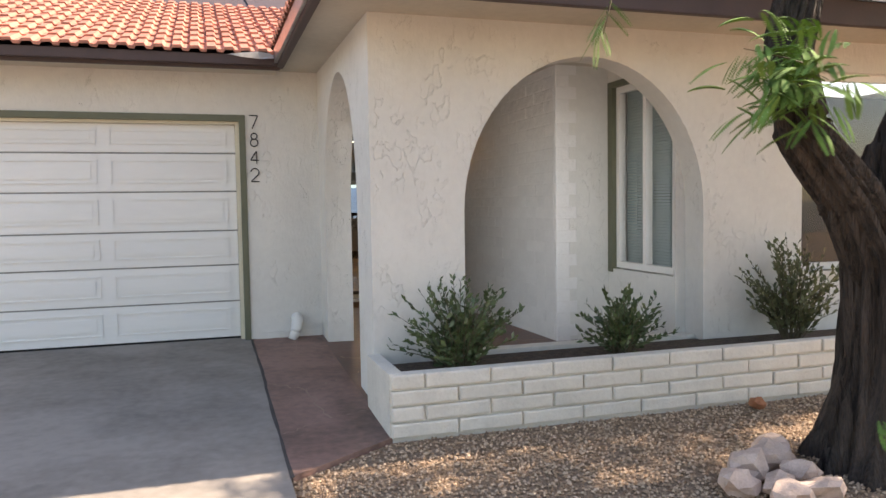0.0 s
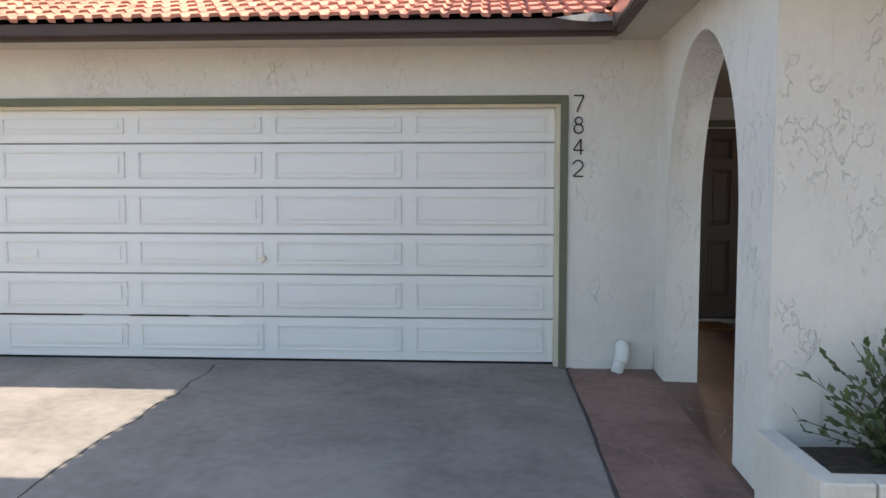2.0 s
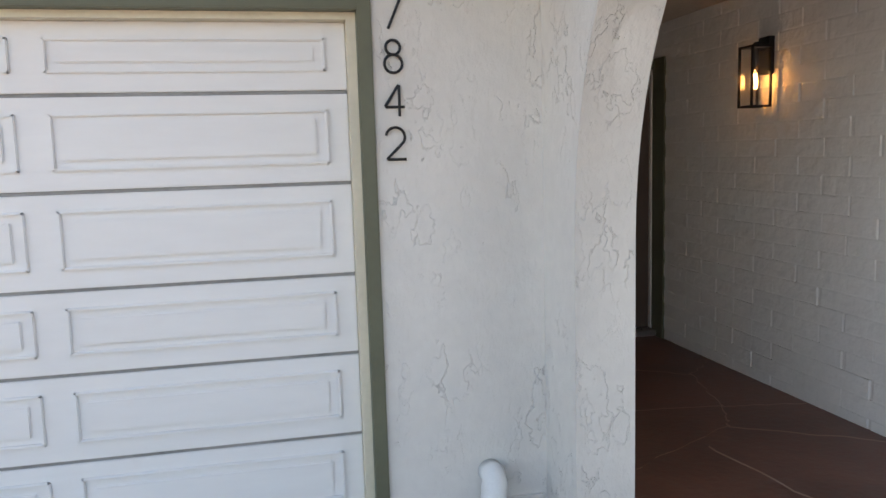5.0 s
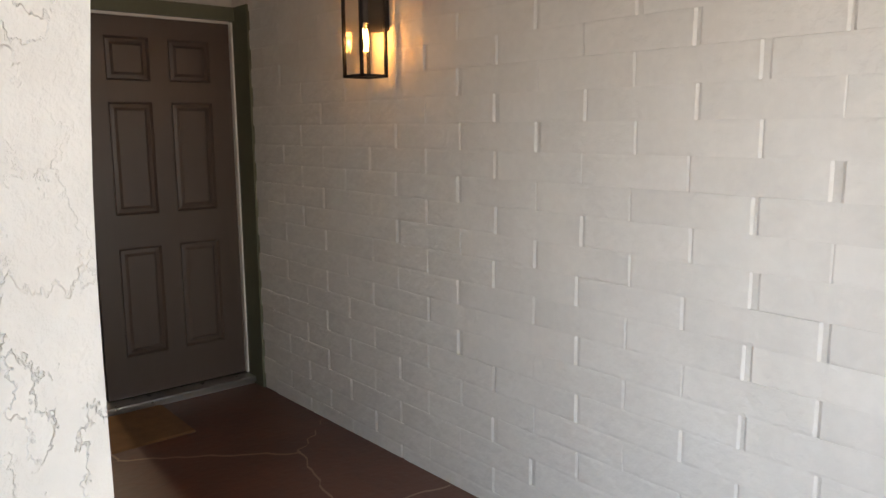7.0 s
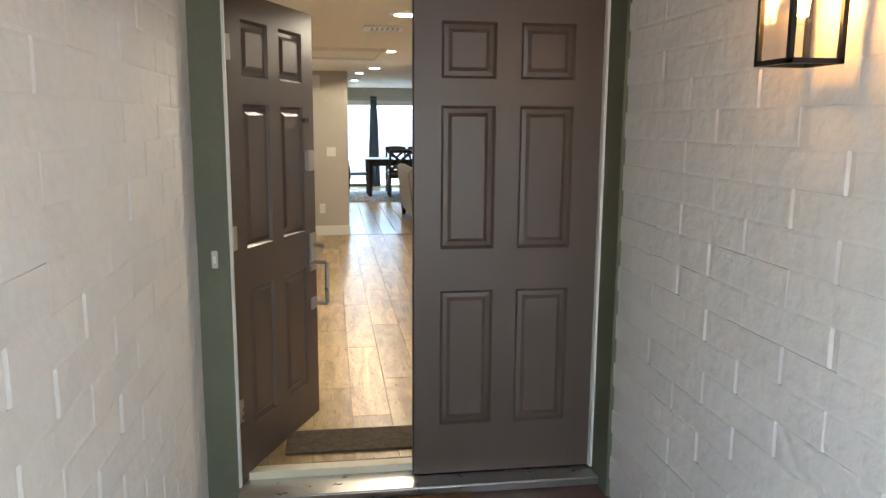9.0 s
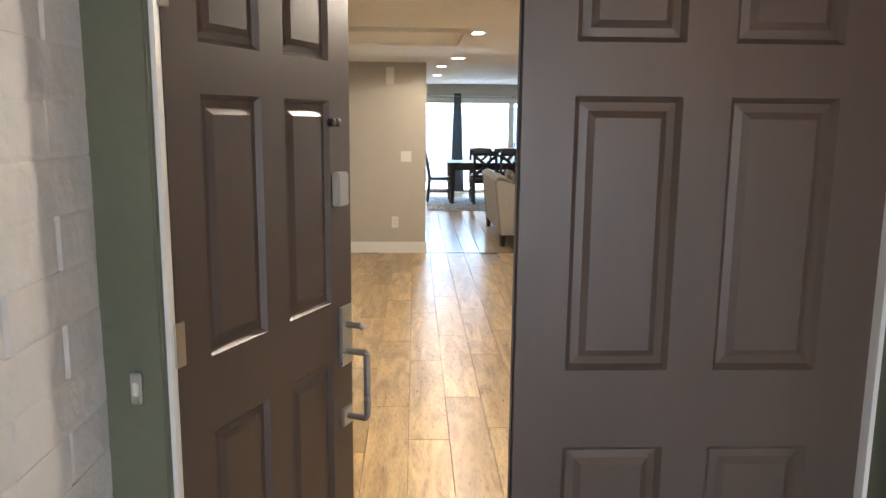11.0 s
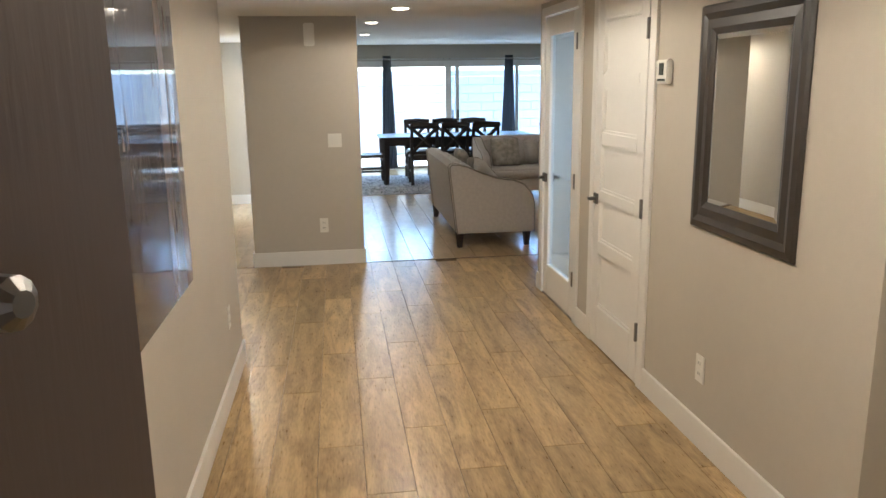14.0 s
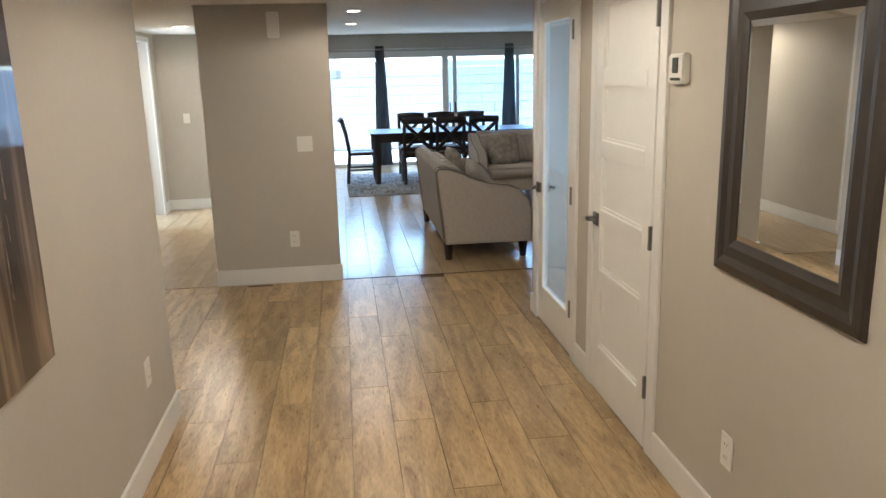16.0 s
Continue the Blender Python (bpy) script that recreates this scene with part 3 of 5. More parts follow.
# added sheet whose dark colour stands for the room's shade behind the blind
structure("den_backing", boxes((4.2, 4.25, 5.5, 6.5, 0.3, 2.9)), SHADEM, "dark sheet painted as the unlit room behind the porch window")
win2 = sash_window("window_2", "large front picture window reflecting trees", "y", 5.30, 4.70, 7.6, 1.11, 2.66, 6.1, 0.06)
part("window_sill", boxes((4.66, 7.64, 5.19, 5.30, 1.07, 1.11), bev=0.006), STUCCO, win2)
# another added dark sheet: room shade as colour behind the picture window
structure("front_room_backing", boxes((4.3, 8.4, 7.8, 7.9, 0.3, 2.9)), SHADEM, "dark sheet painted as the unlit room behind the front window")

# ---- front double door ----
frame_1 = thing("door_frame", "olive green frame of the double front door", "door frame", kind="structure")
part("jamb", boxes((1.492, 1.622, 10.19, 10.30, 0.40, 2.61), bev=0.004), OLIVE, frame_1)
part("jamb", boxes((3.183, 3.204, 10.03, 10.30, 0.40, 2.61), bev=0.003), OLIVE, frame_1)
part("head", boxes((1.622, 3.19, 10.19, 10.30, 2.535, 2.61), bev=0.004), OLIVE, frame_1)
part("door_strip", boxes((3.172, 3.186, 10.215, 10.262, 0.47, 2.53)), WHITEP, frame_1, "white weather strip")
part("door_strip", boxes((1.618, 1.632, 10.215, 10.262, 0.47, 2.53), (1.632, 3.17, 10.225, 10.25, 2.522, 2.535)), WHITEP, frame_1)
threshold = thing("threshold", "dull aluminium threshold on a wooden sill", "threshold", kind="structure")
part("sill_plate", boxes((1.622, 3.19, 10.13, 10.33, 0.425, 0.463), bev=0.006), CHROME, threshold)
part("sill_top", boxes((1.635, 3.18, 10.30, 10.375, 0.40, 0.497)), CREAM, threshold, "pale wooden sill")
part("sill_base", boxes((1.50, 3.19, 10.15, 10.34, 0.38, 0.428)), MORTAR, threshold)
bell = thing("doorbell", "small lit doorbell button on the door frame", "doorbell")
part("plate", boxes((1.555, 1.578, 10.178, 10.192, 1.43, 1.50), bev=0.003), CHROME, bell)
part("button", boxes((1.561, 1.572, 10.174, 10.18, 1.45, 1.48), bev=0.002), PLASTIC, bell)

W = 0.80
PANELS = [(0.112, 0.342, 1.722, 1.95), (0.112, 0.342, 1.012, 1.612), (0.112, 0.342, 0.226, 0.83), (0.445, 0.678, 1.722, 1.95), (0.445, 0.678, 1.012, 1.612), (0.445, 0.678, 0.226, 0.83)]


def door_leaf(name, label, m):
    """A six-panel leaf in its own frame: x along its width from the hinge or meeting edge, outside face at y = 0."""
    ob = thing(name, label, "door")
    xs = sorted({0, W, *[p[0] for p in PANELS], *[p[1] for p in PANELS]})
    bm = bmesh.new()
    for a, b in ((0, 0.112), (0.342, 0.445), (0.678, W)):
        box(bm, a, b, 0, 0.044, 0, 2.055)
    for a, b in ((0.112, 0.342), (0.445, 0.678)):
        for c, d in ((0, 0.226), (0.83, 1.012), (1.612, 1.722), (1.95, 2.055)):
            box(bm, a, b, 0, 0.044, c, d)
    part("stile_and_rail", bm, DOORB, ob)
    for a, b, c, d in PANELS:
        p = boxes((a, b, 0.014, 0.030, c, d))
        o = [(a, b, c, d, 0.0), (a + 0.012, b - 0.012, c + 0.012, d - 0.012, 0.014), (a + 0.03, b - 0.03, c + 0.03, d - 0.03, 0.012), (a + 0.045, b - 0.045, c + 0.045, d - 0.045, 0.003)]
        for side in (0, 1):
            loops = []
            for x0, x1, z0, z1, y in o:
                yy = y if not side else 0.044 - y
                loops.append([p.verts.new(q) for q in ((x0, yy, z0), (x1, yy, z0), (x1, yy, z1), (x0, yy, z1))])
            for u, v in zip(loops, loops[1:]):
                for i in range(4):
                    p.faces.new((u[i], u[(i + 1) % 4], v[(i + 1) % 4], v[i]))
            p.faces.new(loops[-1])
        part("panel", p, DOORB, ob)
    ob.matrix_basis = m
    return ob


shut = door_leaf("front_door", "brown six-panel front door leaf, closed", pose(2.373, 10.247, 0.468))
part("astragal", boxes((-0.003, 0.022, 0.045, 0.055, 0.0, 2.055), bev=0.002), mat("taupe_strip", (0.34, 0.30, 0.25), 0.6), shut, "taupe meeting strip")
part("weather_strip", boxes((-0.003, 0.0, 0.018, 0.024, 0.0, 2.055)), DARKM, shut, "black rubber weather strip")
part("strike_plate", boxes((-0.004, 0.0, 0.026, 0.042, 0.86, 0.92)), NICKEL, shut, "dark strike plate")
leaf = door_leaf("front_door", "brown six-panel front door leaf standing ajar with a handle", pose(1.634, 10.25, 0.468, 0, 0, 66.8))
part("edge_strip", boxes((-0.004, 0.0, 0.002, 0.042, 0.0, 2.055)), DARKM, leaf)
for z in (0.28, 1.02, 1.78):
    part("hinge", boxes((-0.012, 0.022, -0.006, 0.0, z, z + 0.1), bev=0.002), CHROME, leaf, "silver hinge")
part("lock_box", boxes((0.685, 0.745, -0.026, 0, 1.305, 1.405), bev=0.004), mat("grey_lock_case", (0.5, 0.47, 0.43), 0.45, 0.2, var=0.03), leaf, "silver deadbolt cover")
hb = boxes((0.715, 0.785, -0.012, 0, 0.80, 0.99), bev=0.003)
tube(hb, [(0.75, 0, 0.93), (0.75, -0.06, 0.93), (0.75, -0.07, 0.92)], [0.011, 0.011, 0.011], 10)
tube(hb, [(0.75, -0.01, 0.845), (0.75, -0.075, 0.845), (0.75, -0.08, 0.84), (0.75, -0.08, 0.64), (0.75, -0.075, 0.632), (0.75, 0, 0.632)], [0.011] * 6, 10)
part("door_handle", hb, CHROME, leaf, "brushed nickel pull handle with a thumb latch")
part("handle_base", boxes((0.72, 0.78, -0.012, 0, 0.60, 0.66), bev=0.003), CHROME, leaf)
kn = bmesh.new()
for u in (0.675, 0.705):
    tube(kn, [(u, 0, 1.55), (u, -0.018, 1.55), (u, -0.022, 1.55)], [0.012, 0.012, 0.006], 12)
part("viewer", kn, NICKEL, leaf)
mt = thing("doormat", "worn brown coir doormat before the front door", "doormat", boxes((1.80, 2.61, 9.64, 10.12, 0.418, 0.434), bev=0.005), COIR)
mt2 = thing("entry_mat", "dark grey mat just inside the front door", "mat", boxes((1.80, 2.75, 10.44, 10.70, F + 0.001, F + 0.012), bev=0.004), MATD)

# ---- porch wall lantern ----
lantern = thing("wall_lantern", "black box wall lantern with clear glass and glowing bulb", "wall lamp")
LX0, LX1, LY0, LY1, LZ0, LZ1 = 3.03, 3.165, 8.70, 8.84, 2.145, 2.505
t = 0.012
bars = [(LX0, LX1, LY0, LY1, LZ1 - t, LZ1)]
for x in (LX0, LX1 - t):
    for y in (LY0, LY1 - t):
        bars.append((x, x + t, y, y + t, LZ0, LZ1))
for x in (LX0, LX1 - t):
    bars.append((x, x + t, LY0, LY1, LZ0, LZ0 + t))
for y in (LY0, LY1 - t):
    bars.append((LX0, LX1, y, y + t, LZ0, LZ0 + t))
part("cage", boxes(*bars), DARKM, lantern)
part("back_plate", boxes((3.16, 3.205, 8.725, 8.835, 2.34, 2.56), (3.1, 3.17, 8.76, 8.80, 2.48, 2.53), bev=0.003), DARKM, lantern)
for r in ((LX0 + 0.004, LX0 + 0.007, LY0 + t, LY1 - t, LZ0 + t, LZ1 - t), (LX0 + t, LX1 - t, LY0 + 0.004, LY0 + 0.007, LZ0 + t, LZ1 - t), (LX0 + t, LX1 - t, LY1 - 0.007, LY1 - 0.004, LZ0 + t, LZ1 - t)):
    g = part("pane", boxes(r), GLASS, lantern)
    g.visible_shadow = False
cx, cy = 3.10, 8.77
part("socket", tube(bmesh.new(), [(cx, cy, 2.5), (cx, cy, 2.37)], [0.016, 0.016], 12), DARKM, lantern)
bulb = part("bulb", tube(bmesh.new(), [(cx, cy, 2.375), (cx, cy, 2.33), (cx, cy, 2.29), (cx, cy, 2.25), (cx, cy, 2.235)], [0.013, 0.02, 0.03, 0.026, 0.006], 16), GLASS, lantern, "clear filament bulb", smooth=True)
bulb.visible_shadow = False
fil = bmesh.new()
for k in range(4):
    a = k * math.pi / 2
    tube(fil, [(cx + 0.010 * math.cos(a), cy + 0.010 * math.sin(a), 2.345), (cx + 0.014 * math.cos(a + 0.7), cy + 0.014 * math.sin(a + 0.7), 2.30), (cx + 0.010 * math.cos(a + 1.4), cy + 0.010 * math.sin(a + 1.4), 2.255)], [0.0022] * 3, 6)
part("filament", fil, FILAMENT, bulb)
_pl = bpy.data.lights.new("lantern_light", "POINT")
_pl.energy, _pl.color, _pl.shadow_soft_size = 0.14, (1.0, 0.42, 0.13), 0.012
new("lantern_light", _pl).location = (cx, cy, 2.30)

# ---- indoor shell ----
structure("wall_hall_west", boxes((1.30, 1.455, 10.42, 14.95, 0.3, C)), WALLP, "greige painted hall wall")
structure("wall_hall_west_return", boxes((0.0, 1.30, 14.80, 14.95, 0.3, C)), WALLP, "greige painted wall")
D = 2.56
structure("wall_hall_east", boxes((3.605, 3.76, 12.48, 14.19, 0.3, C), (3.605, 3.76, 14.94, 15.31, 0.3, C), (3.605, 3.76, 16.09, 16.25, 0.3, C), (3.605, 3.76, 14.19, 14.94, D, C), (3.605, 3.76, 15.31, 16.09, D, C)), WALLP, "greige painted hall wall with two doors")
structure("wall_foyer_return", boxes((3.76, 3.86, 12.48, 12.62, 0.3, C), (3.86, 4.70, 12.48, 12.62, D, C), (4.70, 4.75, 12.48, 12.62, 0.3, C)), WALLP, "greige painted foyer wall with a cased opening")
structure("wall_office_north", boxes((3.76, 6.2, 14.05, 14.15, 0.3, C)), WALLP, "greige office wall")
structure("wall_office_south", boxes((4.9, 6.2, 12.48, 12.62, 0.3, C)), WALLP, "greige office wall")
structure("wall_office_east", boxes((6.1, 6.2, 12.62, 14.05, 0.3, 1.2), (6.1, 6.2, 12.62, 14.05, 2.32, C), (6.1, 6.2, 12.62, 12.9, 1.2, 2.32), (6.1, 6.2, 13.8, 14.05, 1.2, 2.32)), WALLP, "greige office wall with a window opening")
structure("floor_office", boxes((3.76, 6.1, 12.48, 14.05, 0.3, F - 0.001)), PLANK, "pale plank floor of the side office", "floor")
structure("ceiling_office", boxes((4.9, 6.2, 12.48, 14.15, C, C + 0.08)), CEILP, "off-white office ceiling", "ceiling")
structure("wall_foyer_east", boxes((4.75, 4.9, 10.42, 12.62, 0.3, C)), WALLP, "greige painted foyer wall")
structure("wall_partition", boxes((1.29, 2.27, 17.35, 17.50, 0.3, 2.80), (1.29, 1.42, 17.50, 25.0, 0.3, 2.80)), WALLP, "greige partition wall between hall and living room")
structure("wall_corridor_west", boxes((-0.05, 0.10, 14.95, 19.95, 0.3, C), (-0.05, 0.10, 20.85, 21.2, 0.3, C), (-0.05, 0.10, 19.95, 20.85, D, C)), WALLP, "greige corridor wall with a doorway")
structure("wall_corridor_end", boxes((-1.6, 1.42, 21.2, 21.35, 0.3, C + 0.2)), WALLP, "greige corridor end wall")
structure("wall_side_room", boxes((-1.6, -1.45, 18.6, 21.2, 0.3, 1.18), (-1.6, -1.45, 18.6, 21.2, 2.32, C), (-1.6, -1.45, 18.6, 19.63, 1.18, 2.32), (-1.6, -1.45, 20.77, 21.2, 1.18, 2.32), (-1.6, -0.05, 18.5, 18.62, 0.3, C)), WALLP, "greige side room wall")
structure("wall_den_north", boxes((3.76, 6.5, 16.25, 16.40, 0.3, 2.80)), WALLP, "greige den wall")
structure("wall_den_south", boxes((3.76, 6.5, 15.02, 15.12, 0.3, C)), WALLP, "greige den wall")
structure("wall_den_east", boxes((6.35, 6.5, 15.12, 16.25, 0.3, 0.9), (6.35, 6.5, 15.12, 16.25, 2.4, C)), WALLP, "greige den wall with a window opening")
structure("wall_living_east", boxes((7.6, 7.75, 16.40, 25.0, 0.3, 2.80)), WALLP, "greige living room wall")
structure("wall_living_south", boxes((6.5, 7.75, 16.25, 16.40, 0.3, 2.80)), WALLP, "greige living room wall")
SX0, SX1, ST = 1.75, 6.75, 2.40
structure("wall_living_north", boxes((1.29, SX0, 25.0, 25.15, 0.3, 2.80), (SX1, 7.75, 25.0, 25.15, 0.3, 2.80), (SX0, SX1, 25.0, 25.15, ST + 0.06, 2.80)), WALLP, "blue-grey shaded wall over the sliding doors")
structure("ceiling_hall", boxes((-1.6, 4.9, 10.42, 16.62, C, C + 0.08), (-1.6, 1.29, 16.62, 21.35, C, C + 0.08), (1.29, 3.76, 16.62, 17.2, C, C + 0.08), (3.76, 6.5, 14.9, 16.25, C, C + 0.08)), CEILP, "off-white painted hall ceiling", "ceiling")
structure("ceiling_living", boxes((1.29, 7.75, 16.40, 25.15, 2.80, 2.86)), CEILP, "off-white painted living room ceiling", "ceiling")
structure("roof_deck", boxes((-1.7, 8.4, 10.3, 25.3, 2.88, 2.92)), SHADEM, "plain deck above the ceilings", "roof")
structure("subfloor", boxes((-1.6, 7.75, 10.34, 25.0, 0.25, F - 0.012)), GAPM, "floor under the planks", "floor")


def baseboard(rows):
    for r in rows:
        structure("baseboard", boxes((*r, F, F + 0.13), bev=0.003), WHITEP, "white painted baseboard", "baseboard")


baseboard([(1.455, 1.47, 10.42, 14.965), (1.29, 1.455, 14.95, 14.965), (3.59, 3.605, 12.465, 14.115), (3.605, 3.785, 12.465, 12.48), (4.735, 4.75, 10.42, 12.465), (3.59, 3.605, 15.015, 15.235), (3.59, 3.605, 16.165, 16.25), (1.275, 2.285, 17.335, 17.35), (2.27, 2.285, 17.35, 17.50), (1.275, 1.29, 17.35, 21.2), (0.10, 0.115, 14.965, 17.02), (0.10, 0.115, 17.98, 19.87), (0.10, 0.115, 20.93, 21.185), (0.10, 1.275, 21.185, 21.2), (0.10, 1.29, 14.95, 14.965), (3.19, 4.735, 10.42, 10.435)])

# ---- hall doors ----
def casing(name, y0, y1, x=3.605, side=-1, top=D):
    c = thing(name, "white painted door casing", "door casing", kind="structure")
    a, b = (x - 0.016, x + 0.002) if side < 0 else (x - 0.002, x + 0.016)
    part("leg", boxes((a, b, y0 - 0.075, y0, F, top + 0.06), bev=0.003), WHITEP, c)
    part("leg", boxes((a, b, y1, y1 + 0.075, F, top + 0.06), bev=0.003), WHITEP, c)
    part("head", boxes((a, b, y0, y1, top, top + 0.06), bev=0.003), WHITEP, c)
    return c


casing("casing_closet", 14.19, 14.94)
casing("casing_den", 15.31, 16.09)
office = thing("casing_office", "white painted casing of an open doorway", "door casing", kind="structure")
part("leg", boxes((3.787, 3.862, 12.464, 12.482, F, D + 0.06), bev=0.003), WHITEP, office)
part("leg", boxes((4.698, 4.745, 12.464, 12.482, F, D + 0.06), bev=0.003), WHITEP, office)
part("head", boxes((3.862, 4.698, 12.464, 12.482, D, D + 0.06), bev=0.003), WHITEP, office)
part("jamb", boxes((3.858, 3.872, 12.482, 12.625, F, D - 0.012), (3.872, 4.70, 12.482, 12.625, D - 0.012, D + 0.002)), WHITEP, office)
casing("casing_side_room", 19.95, 20.85, 0.10, 1)
casing("casing_linen", 17.10, 17.90, 0.10, 1)
linen = thing("linen_door", "white flat-panelled closet door in the corridor, closed", "door")
part("stile_and_rail", boxes((0.102, 0.118, 17.105, 17.20, F + 0.012, D - 0.005), (0.102, 0.118, 17.80, 17.895, F + 0.012, D - 0.005), *[(0.102, 0.118, 17.20, 17.80, z, z + 0.09) for z in (0.515, 0.9, 1.3, 1.7, 2.1, 2.46)], bev=0.003), WHITEP, linen)
part("core", boxes((0.101, 0.108, 17.19, 17.81, F + 0.02, D - 0.01)), WHITEP, linen)
for z in (0.75, 1.45, 2.3):
    part("hinge", boxes((0.112, 0.124, 17.885, 17.905, z, z + 0.1)), NICKEL, linen)


def lever(parent, y, z, sgn):
    bm = boxes((3.578, 3.60, y - 0.032, y + 0.032, z - 0.032, z + 0.032), bev=0.003)
    tube(bm, [(3.58, y, z), (3.545, y, z)], [0.012, 0.012], 10)
    box(bm, 3.538, 3.552, min(y, y + sgn * 0.11), max(y, y + sgn * 0.11), z - 0.01, z + 0.01, bev=0.003)
    part("door_handle", bm, NICKEL, parent, "brushed nickel lever handle")


closet = thing("closet_door", "white five-panel closet door, closed", "door")
bm = boxes((3.606, 3.64, 14.20, 14.93, F + 0.012, D - 0.01))
part("core", bm, WHITEP, closet)
rails = [(3.589, 3.607, 14.20, 14.30, F + 0.012, D - 0.01), (3.589, 3.607, 14.83, 14.93, F + 0.012, D - 0.01)]
zz = [(F + 0.012, 0.76), (1.085, 1.165), (1.405, 1.47), (1.735, 1.81), (2.065, 2.14), (2.44, D - 0.01)]
rails += [(3.589, 3.607, 14.30, 14.83, a, b) for a, b in zz]
part("stile_and_rail", boxes(*rails, bev=0.003), WHITEP, closet)
for (a, b), (c, d) in zip(zz, zz[1:]):
    part("panel_moulding", boxes((3.598, 3.607, 14.30, 14.83, b, b + 0.014), (3.598, 3.607, 14.30, 14.83, c - 0.014, c), (3.6, 3.607, 14.30, 14.314, b, c), (3.6, 3.607, 14.816, 14.83, b, c)), WHITEP, closet)
lever(closet, 14.88, 1.415, 0.3)
for z in (0.75, 1.41, 2.3):
    part("hinge", boxes((3.578, 3.592, 14.190, 14.206, z, z + 0.1)), NICKEL, closet)
den = thing("den_door", "white framed full-glass door, closed", "door")
part("stile_and_rail", boxes((3.60, 3.64, 15.32, 15.43, F + 0.012, D - 0.01), (3.60, 3.64, 15.97, 16.08, F + 0.012, D - 0.01), (3.60, 3.64, 15.43, 15.97, F + 0.012, 0.75), (3.60, 3.64, 15.43, 15.97, 2.42, D - 0.01), bev=0.004), WHITEP, den)
g = part("pane", boxes((3.616, 3.622, 15.43, 15.97, 0.75, 2.42)), FROST, den, "clear glass pane")
g.visible_shadow = False
lever(den, 16.03, 1.405, -0.3)
bm = boxes((3.66, 3.672, 15.92, 16.06, 1.395, 1.415), bev=0.003)
tube(bm, [(3.64, 16.03, 1.405), (3.67, 16.03, 1.405)], [0.012, 0.012], 8)
part("door_handle", bm, NICKEL, den)
for z in (0.75, 1.41, 2.3):
    part("hinge", boxes((3.582, 3.602, 15.306, 15.326, z, z + 0.1)), NICKEL, den)
part("bottom_track", boxes((3.60, 3.64, 15.31, 16.09, F + 0.0, F + 0.010)), METAL, den)
sr = thing("side_room_door", "white panelled door standing open into a side room", "door", boxes((-0.80, -0.06, 20.80, 20.835, F + 0.01, D - 0.01), bev=0.003), WHITEP)
part("door_handle", tube(bmesh.new(), [(-0.70, 20.80, 1.4), (-0.70, 20.74, 1.4)], [0.025, 0.025], 12), NICKEL, sr)

# ---- wall things ----
mirror = thing("wall_mirror", "rectangular wall mirror in a dark wooden frame", "mirror")
MY0, MY1, MZ0, MZ1 = 12.90, 13.665, 1.475, 2.40
prof = [(0.0, 0.006), (0.008, 0.018), (0.035, 0.021), (0.06, 0.013), (0.095, 0.016), (0.11, 0.010), (0.12, 0.007)]
bm = bmesh.new()
loops = [[bm.verts.new((3.605 - h, y, z)) for y, z in ((MY0 + d, MZ0 + d), (MY1 - d, MZ0 + d), (MY1 - d, MZ1 - d), (MY0 + d, MZ1 - d))] for d, h in [(0, 0), *prof, (0.12, 0)]]
for u, v in zip(loops, loops[1:]):
    for i in range(4):
        bm.faces.new((u[i], u[(i + 1) % 4], v[(i + 1) % 4], v[i]))
part("mirror_frame", bm, FRAMEW, mirror, "dark wooden moulded frame")
bm = bmesh.new()
d0, d1 = 0.115, 0.14
loops = [[bm.verts.new((3.605 - h, y, z)) for y, z in ((MY0 + d, MZ0 + d), (MY1 - d, MZ0 + d), (MY1 - d, MZ1 - d), (MY0 + d, MZ1 - d))] for d, h in ((d0, 0.004), (d1, 0.0065))]
for i in range(4):
    bm.faces.new((loops[0][i], loops[0][(i + 1) % 4], loops[1][(i + 1) % 4], loops[1][i]))
bm.faces.new(loops[1])
part("mirror_glass", bm, MIRROR, mirror, "bevelled mirror glass")

thermo = thing("thermostat", "white thermostat with a small grey display", "thermostat")
part("body", boxes((3.575, 3.605, 13.945, 14.075, 2.085, 2.195), bev=0.006), PLASTIC, thermo)
part("display", boxes((3.572, 3.577, 13.985, 14.03, 2.125, 2.18)), SCREEN, thermo)
part("buttons", boxes(*[(3.572, 3.577, 13.965 + 0.022 * k, 13.980 + 0.022 * k, 2.098, 2.108) for k in range(4)]), SCREEN, thermo)


